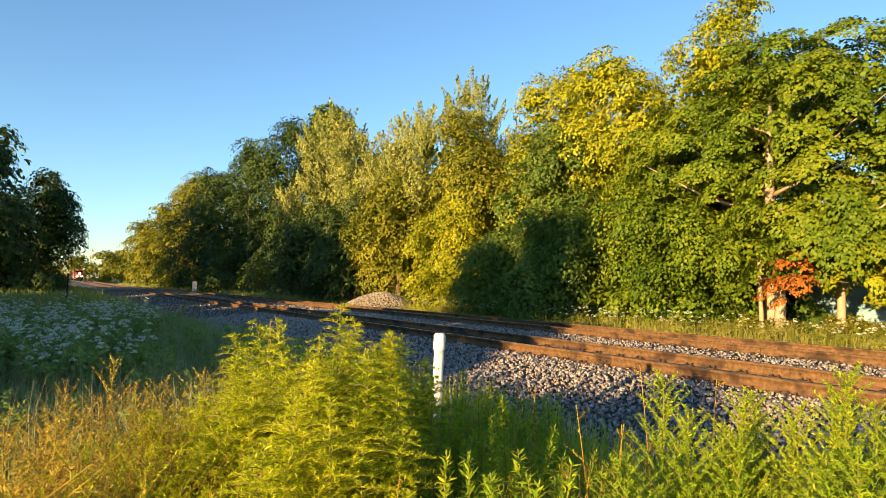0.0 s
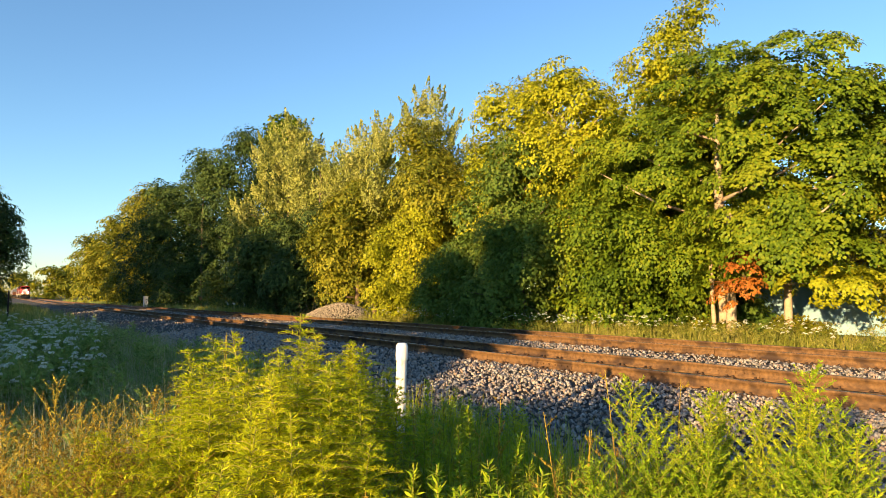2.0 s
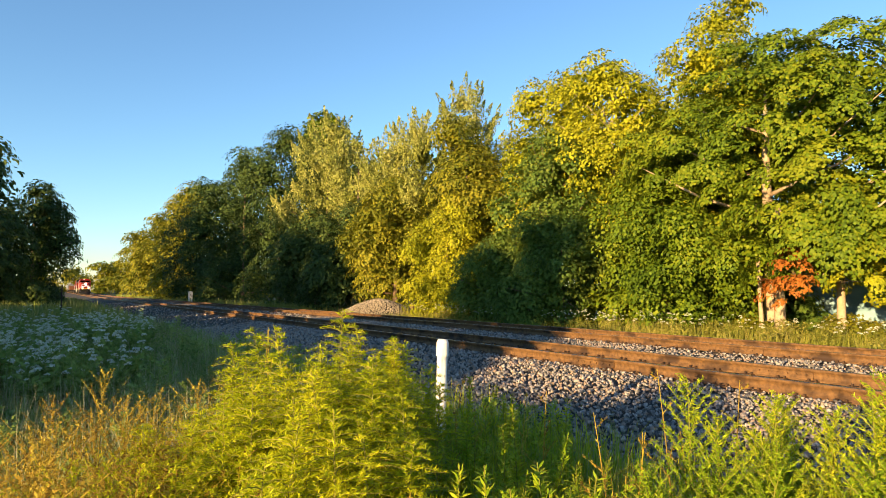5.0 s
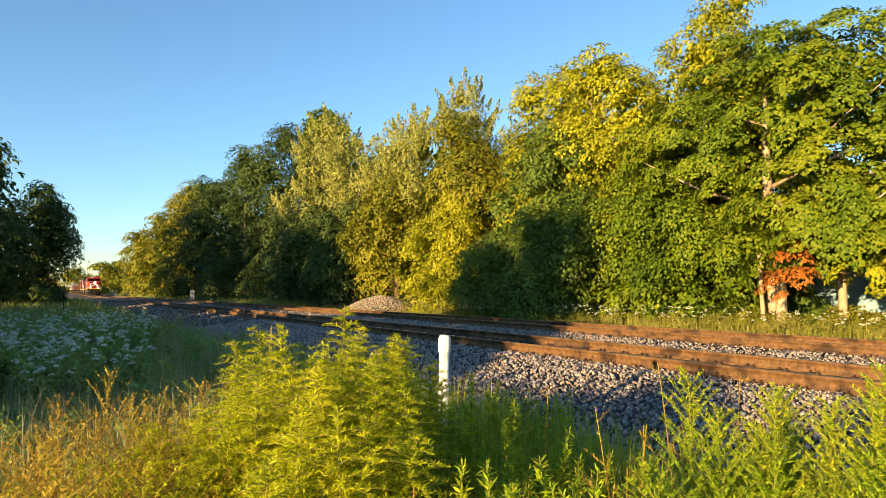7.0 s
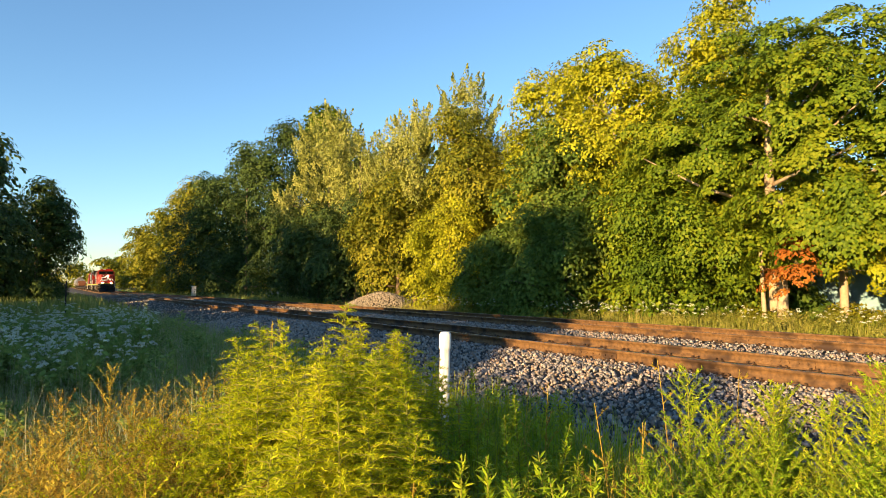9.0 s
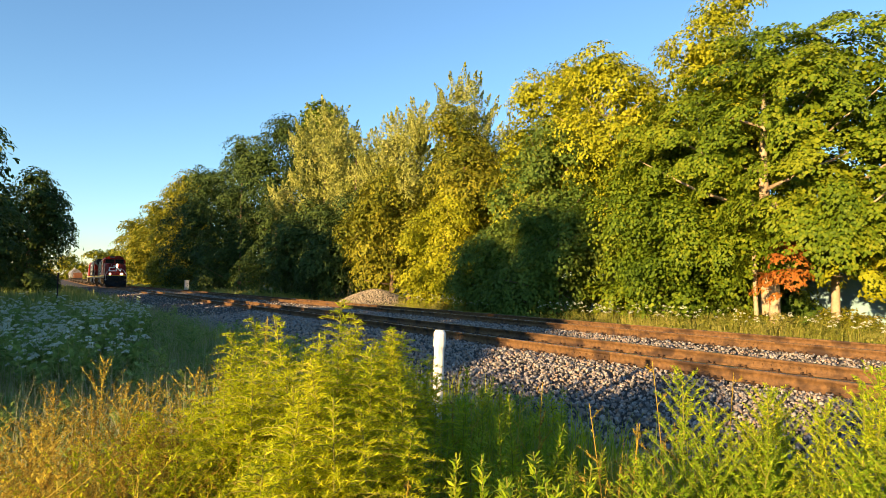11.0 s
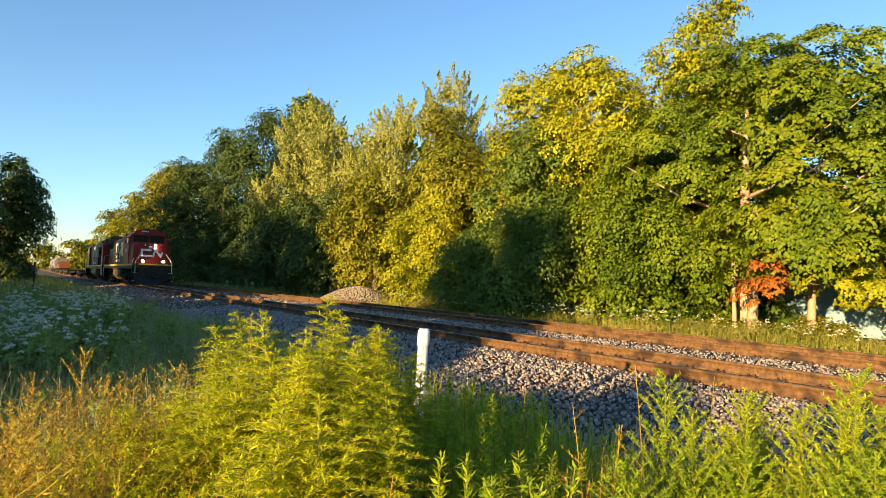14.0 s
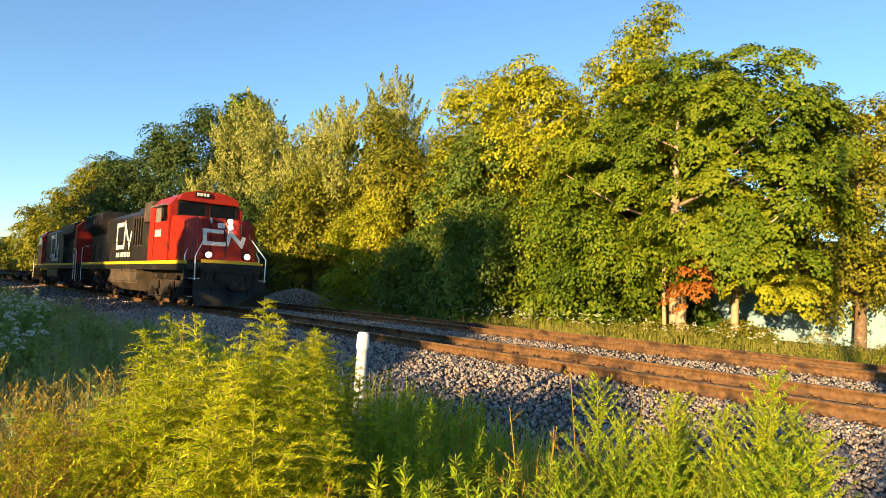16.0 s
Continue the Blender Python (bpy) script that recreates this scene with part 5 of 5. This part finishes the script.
    part("horn", bm, M_GRIME, lo)
    # hood: narrow body, electrical cabinet, radiator flare
    bm = bmesh.new()
    prism(bm, [(-1.30, 1.78), (1.30, 1.78), (1.30, 4.05), (0.98, 4.34), (-0.98, 4.34), (-1.30, 4.05)], "y", 6.0, 15.4)
    hood = part("hood", bm, M_BLACK, lo, "black engine hood", bevel=0.02)
    bm = bmesh.new()
    prism(bm, [(-1.38, 1.78), (1.38, 1.78), (1.38, 4.0), (1.1, 4.42), (-1.1, 4.42), (-1.38, 4.0)], "y", 6.02, 9.2)
    part("cabinet", bm, M_BLACK, lo, "black electrical cabinet behind the cab", bevel=0.02)
    bm = bmesh.new()
    box(bm, -1.42, 1.42, 6.06, 7.4, 3.55, 4.52)
    part("filter_box", bm, M_TANK, lo, "dusty brown filter box", bevel=0.04)
    bm = bmesh.new()
    prism(bm, [(-1.06, 1.78), (1.06, 1.78), (1.06, 3.45), (1.58, 3.95), (1.58, 4.55), (1.35, 4.70), (-1.35, 4.70), (-1.58, 4.55), (-1.58, 3.95), (-1.06, 3.45)], "y", 15.4, 20.4)
    flare = part("radiator_hood", bm, M_BLACK, lo, "black flared radiator section", bevel=0.02)
    for s in (-1, 1):
        for i in range(9):
            bm = bmesh.new()
            box(bm, s * 1.58, s * 1.60, 15.7 + i * 0.5, 16.12 + i * 0.5, 4.02, 4.48)
            part("louvre", bm, M_GRIME, flare)
        for i in range(11):
            bm = bmesh.new()
            box(bm, s * 1.30, s * 1.31, 9.75 + i * 0.5, 10.2 + i * 0.5, 1.95, 3.2)
            dpart = part("hood_door", bm, M_BLACK, hood, bevel=0.01)
            bm = bmesh.new()
            box(bm, s * 1.31, s * 1.33, 10.12 + i * 0.5, 10.15 + i * 0.5, 2.4, 2.65)
            part("latch", bm, M_GRIME, dpart)
        for i in range(4):
            y0 = 7.5 + i * 0.43
            bm = bmesh.new()
            box(bm, s * 1.375, s * 1.39, y0, y0 + 0.34, 2.55, 3.85)
            g = part("grille", bm, M_GLASS, hood)
            bm = bmesh.new()
            for a, b, c, e in ((y0 - 0.03, y0, 2.52, 3.88), (y0 + 0.34, y0 + 0.37, 2.52, 3.88), (y0, y0 + 0.34, 3.85, 3.88), (y0, y0 + 0.34, 2.52, 2.55)):
                box(bm, s * 1.375, s * 1.40, a, b, c, e)
            part("frame", bm, M_TANK, g)
        markings(lo, s, s * 1.335, 9.75, 12.7, 2.55, 3.72)
        for k in range(9):
            bm = bmesh.new()
            box(bm, s * 1.335, s * 1.345, 9.8 + k * 0.33, 10.03 + k * 0.33, 2.04, 2.28)
            part("letter_bar", bm, M_LOGO, lo)
    bm = bmesh.new()
    for y in (10.5, 12.4):
        drum(bm, (0, y, 4.42), 0.62, 0.16, "z", 22)
    box(bm, -0.4, 0.4, 13.6, 14.8, 4.30, 4.58)
    part("roof_fan", bm, M_GRIME, lo)
    # fuel tank and air reservoirs
    bm = bmesh.new()
    prism(bm, [(-1.42, 1.36), (1.42, 1.36), (1.46, 0.80), (1.05, 0.40), (-1.05, 0.40), (-1.46, 0.80)], "y", 7.9, 13.4)
    part("fuel_tank", bm, M_TANK, lo, "dusty tan fuel tank", bevel=0.06)
    for s in (-1, 1):
        for y0, y1 in ((8.0, 10.6), (10.9, 13.3)):
            bm = bmesh.new()
            drum(bm, (s * 1.28, (y0 + y1) / 2, 1.44), 0.19, y1 - y0, "y", 16)
            part("air_tank", bm, M_TANK, lo, "dusty air reservoir", smooth=False)
    loco_truck(lo, 4.45, (2.45, 4.45, 6.45))
    loco_truck(lo, 16.9, (14.9, 16.9, 18.9))
    wheels = [wheelset(lo, y) for y in (2.45, 4.45, 6.45, 14.9, 16.9, 18.9)]
    for s in (-1, 1):
        steps(lo, 0.25, s)
        steps(lo, 20.3, s)
        for i in (0, 2):
            rail_bar("step_edge", lo, [(s * 1.04, 0.235, 0.435 + i * 0.34), (s * 1.52, 0.235, 0.435 + i * 0.34)], 0.016, label="white step edge")
        # white grab rails of the front corners
        rail_bar("handrail", lo, [(s * 1.36, 0.05, 0.95), (s * 1.38, 0.05, 1.95), (s * 0.92, 0.45, 2.72)], 0.024, label="white front grab rail")
        rail_bar("handrail", lo, [(s * 1.46, 0.95, 0.95), (s * 1.48, 0.95, 2.0), (s * 1.14, 1.2, 2.75)], 0.024, label="white front grab rail")
        rail_bar("handrail", lo, [(s * 1.50, 20.95, 0.6), (s * 1.52, 20.95, 2.75), (s * 1.2, 20.6, 2.85)], 0.022, label="white rear grab rail")
        rail_bar("walkway_rail", lo, [(s * 1.48, 9.8, 2.82), (s * 1.48, 20.3, 2.82)], 0.016, M_BLACK)
        for i in range(8):
            rail_bar("stanchion", lo, [(s * 1.48, 9.8 + i * 1.5, 1.74), (s * 1.48, 9.8 + i * 1.5, 2.82)], 0.016, M_BLACK)
    return lo, wheels


def trailing_locomotive():
    """Runs long hood first; its cab is at the far end."""
    lo = thing("locomotive", "black diesel locomotive with red ends running backwards", "locomotive", "train")
    bm = bmesh.new()
    box(bm, -1.5, 1.5, 0.4, 20.8, 1.42, 1.74)
    part("underframe", bm, M_BLACK, lo)
    for s in (-1, 1):
        bm = bmesh.new()
        box(bm, s * 1.502, s * 1.525, 1.0, 20.2, 1.64, 1.78)
        part("sill_stripe", bm, M_YELLOW, lo, "yellow stripe along the sill")
    bm = bmesh.new()
    prism(bm, [(-1.05, 1.76), (1.05, 1.76), (1.05, 3.5), (1.5, 3.85), (1.5, 4.45), (1.2, 4.62), (-1.2, 4.62), (-1.5, 4.45), (-1.5, 3.85), (-1.05, 3.5)], "y", 1.9, 7.0)
    part("radiator_hood", bm, M_BLACK, lo, "black flared radiator section", bevel=0.02)
    bm = bmesh.new()
    prism(bm, [(-1.45, 1.76), (1.45, 1.76), (1.45, 4.25), (1.1, 4.6), (-1.1, 4.6), (-1.45, 4.25)], "y", 1.0, 1.9)
    end = part("hood_end", bm, M_RED, lo, "red hood end", bevel=0.03)
    for i in range(5):
        bm = bmesh.new()
        box(bm, -0.7, 0.7, 0.97, 1.0, 2.2 + i * 0.42, 2.24 + i * 0.42)
        part("seam", bm, M_BLACK, end)
    bm = bmesh.new()
    prism(bm, [(-1.3, 1.76), (1.3, 1.76), (1.3, 4.2), (1.05, 4.45), (-1.05, 4.45), (-1.3, 4.2)], "y", 7.0, 16.2)
    part("hood", bm, M_BLACK, lo, "black engine hood", bevel=0.02)
    for s in (-1, 1):
        markings(lo, s, s * 1.31, 9.0, 12.6, 2.4, 3.9)
        for k in range(8):
            bm = bmesh.new()
            box(bm, s * 1.31, s * 1.322, 9.1 + k * 0.42, 9.4 + k * 0.42, 1.98, 2.22)
            part("letter_bar", bm, M_LOGO, lo)
    bm = bmesh.new()
    prism(bm, [(-1.5, 1.76), (1.5, 1.76), (1.5, 4.1), (1.1, 4.6), (-1.1, 4.6), (-1.5, 4.1)], "y", 16.2, 18.7)
    cabp = part("cab", bm, M_RED, lo, "red crew cab", bevel=0.03)
    for s in (-1, 1):
        bm = bmesh.new()
        box(bm, s * 1.49, s * 1.52, 16.7, 18.2, 3.4, 4.05)
        part("side_window", bm, M_GLASS, cabp)
    bm = bmesh.new()
    box(bm, -1.2, 1.2, 18.7, 20.2, 1.76, 3.5)
    part("nose", bm, M_RED, lo, "red nose", bevel=0.08)
    bm = bmesh.new()
    prism(bm, [(-1.42, 1.36), (1.42, 1.36), (1.45, 0.8), (1.05, 0.4), (-1.05, 0.4), (-1.45, 0.8)], "y", 7.9, 13.0)
    part("fuel_tank", bm, M_BLACK, lo, "black fuel tank", bevel=0.05)
    bm = bmesh.new()
    box(bm, -1.4, 1.4, 0.3, 0.5, 0.3, 1.74)
    part("end_plate", bm, M_BLACK, lo)
    coupler(lo, 0.3, -1)
    coupler(lo, 20.8, 1)
    loco_truck(lo, 4.2, (2.2, 4.2, 6.2))
    loco_truck(lo, 16.6, (14.6, 16.6, 18.6))
    wheels = [wheelset(lo, y) for y in (2.2, 4.2, 6.2, 14.6, 16.6, 18.6)]
    for s in (-1, 1):
        steps(lo, 0.3, s)
        steps(lo, 20.1, s)
        for y in (0.4, 20.7):
            rail_bar("handrail", lo, [(s * 1.5, y, 0.6), (s * 1.52, y, 2.6), (s * 1.52, y + (0.9 if y < 5 else -0.9), 2.75)], 0.024, label="white corner grab rail")
        rail_bar("handrail", lo, [(s * 1.5, 1.15, 0.7), (s * 1.52, 1.15, 2.4)], 0.024, label="white corner grab rail")
        rail_bar("walkway_rail", lo, [(s * 1.48, 2.2, 2.75), (s * 1.48, 16.2, 2.75)], 0.016, M_BLACK)
        for i in range(9):
            rail_bar("stanchion", lo, [(s * 1.48, 2.3 + i * 1.7, 1.74), (s * 1.48, 2.3 + i * 1.7, 2.75)], 0.016, M_BLACK)
    return lo, wheels


def car_truck(parent, yc):
    for s in (-1, 1):
        bm = bmesh.new()
        prism(bm, [(yc - 1.15, 0.55), (yc - 0.5, 0.85), (yc + 0.5, 0.85), (yc + 1.15, 0.55), (yc + 1.1, 0.38), (yc + 0.45, 0.32), (yc - 0.45, 0.32), (yc - 1.1, 0.38)], "x", *sorted((s * 0.9, s * 1.06)))
        part("truck_frame", bm, M_GRIME, parent)
    return [wheelset(parent, y, 0.46) for y in (yc - 0.88, yc + 0.88)]


def flat_car(length, label):
    c = thing("flat_car", label, "flat car", "train")
    bm = bmesh.new()
    box(bm, -1.4, 1.4, 0.5, length - 0.5, 1.02, 1.14)
    part("deck", bm, M_GRIME, c)
    for s in (-1, 1):
        bm = bmesh.new()
        prism(bm, [(0.5, 1.14), (length - 0.5, 1.14), (length - 0.5, 0.9), (length - 4, 0.55), (4, 0.55), (0.5, 0.9)], "x", *sorted((s * 1.3, s * 1.42)))
        part("side_sill", bm, M_GRIME, c)
        for i in range(9):
            bm = bmesh.new()
            y = 1.2 + i * (length - 2.4) / 8
            box(bm, *sorted((s * 1.42, s * 1.5)), y - 0.05, y + 0.05, 0.9, 1.16)
            part("stake_pocket", bm, M_GRIME, c)
    coupler(c, 0.5, -1)
    coupler(c, length - 0.5, 1)
    return c, car_truck(c, 2.6) + car_truck(c, length - 2.6)


def loaded_car():
    c, w = flat_car(17.5, "flat car loaded with two orange track machines")
    for y0 in (2.6, 9.6):
        bm = bmesh.new()
        prism(bm, [(y0, 1.35), (y0 + 4.6, 1.35), (y0 + 4.6, 2.1), (y0 + 3.0, 2.3), (y0 + 2.7, 3.0), (y0 + 0.5, 3.0), (y0, 2.2)], "x", -1.1, 1.1)
        b = part("machine", bm, M_ORANGE, c, "orange track machine", bevel=0.05)
        bm = bmesh.new()
        box(bm, -1.12, 1.12, y0 + 0.7, y0 + 2.5, 2.35, 2.85)
        part("window", bm, M_GLASS, b)
        bm = bmesh.new()
        for yy in (y0 + 0.8, y0 + 3.8):
            drum(bm, (0, yy, 1.4), 0.3, 2.0, "x", 14)
        part("roller", bm, M_BLACK, b)
    return c, w


def tank_car():
    c = thing("tank_car", "pale grey tank car with a lit end", "tank car", "train")
    bm = bmesh.new()
    drum(bm, (0, 8.0, 2.75), 1.45, 12.4, "y", 28)
    drum(bm, (0, 1.55, 2.75), 1.0, 0.5, "y", 28, 1.45)
    drum(bm, (0, 14.45, 2.75), 1.45, 0.5, "y", 28, 1.0)
    part("tank", bm, M_CARGREY, c, smooth=False)
    bm = bmesh.new()
    box(bm, -1.3, 1.3, 0.5, 15.5, 0.95, 1.2)
    part("underframe", bm, M_GRIME, c)
    bm = bmesh.new()
    drum(bm, (0, 8, 4.3), 0.5, 0.4, "z", 16)
    part("dome", bm, M_CARGREY, c)
    for s in (-1, 1):
        rail_bar("handrail", c, [(s * 1.5, 0.9, 1.2), (s * 1.5, 0.9, 2.2), (s * 1.5, 15.1, 2.2), (s * 1.5, 15.1, 1.2)], 0.025)
    coupler(c, 0.5, -1)
    coupler(c, 15.5, 1)
    return c, car_truck(c, 2.4) + car_truck(c, 13.6)


train = []
lead, w = lead_locomotive()
train.append((lead, w, 0.0, WHEEL_R))
second, w = trailing_locomotive()
train.append((second, w, 22.5, WHEEL_R))
off = 44.8
for k in range(4):
    c, w = flat_car(18.0, "empty dark steel flat car")
    train.append((c, w, off, 0.46))
    off += 18.4
c, w = loaded_car()
train.append((c, w, off, 0.46))
off += 17.9
for k in range(2):
    c, w = tank_car()
    train.append((c, w, off, 0.46))
    off += 16.4


def front_at(t):
    """Where the front of the train stands along the line."""
    tau = 16.0 - t
    return 23.3 + 15.36 * tau + 0.127 * tau * tau


def motions():
    for ob, wheels, back, r in train:
        rows = []
        for t in range(33):
            y = front_at(t * 0.5) + back
            rows.append((t * 0.5, pose(X_NEAR, y, float(grade(y)), math.degrees(math.atan2(float(grade(y + 20) - grade(y)), 20)), 0, 0)))
        walk(ob, rows)
        for wset in wheels:
            y = wset.location.y
            walk(wset, [(k / FPS, pose(0, y, r, math.degrees((front_at(k / FPS) - front_at(0)) / r * 1.0) % 360, 0, 0)) for k in range(481)])


motions()
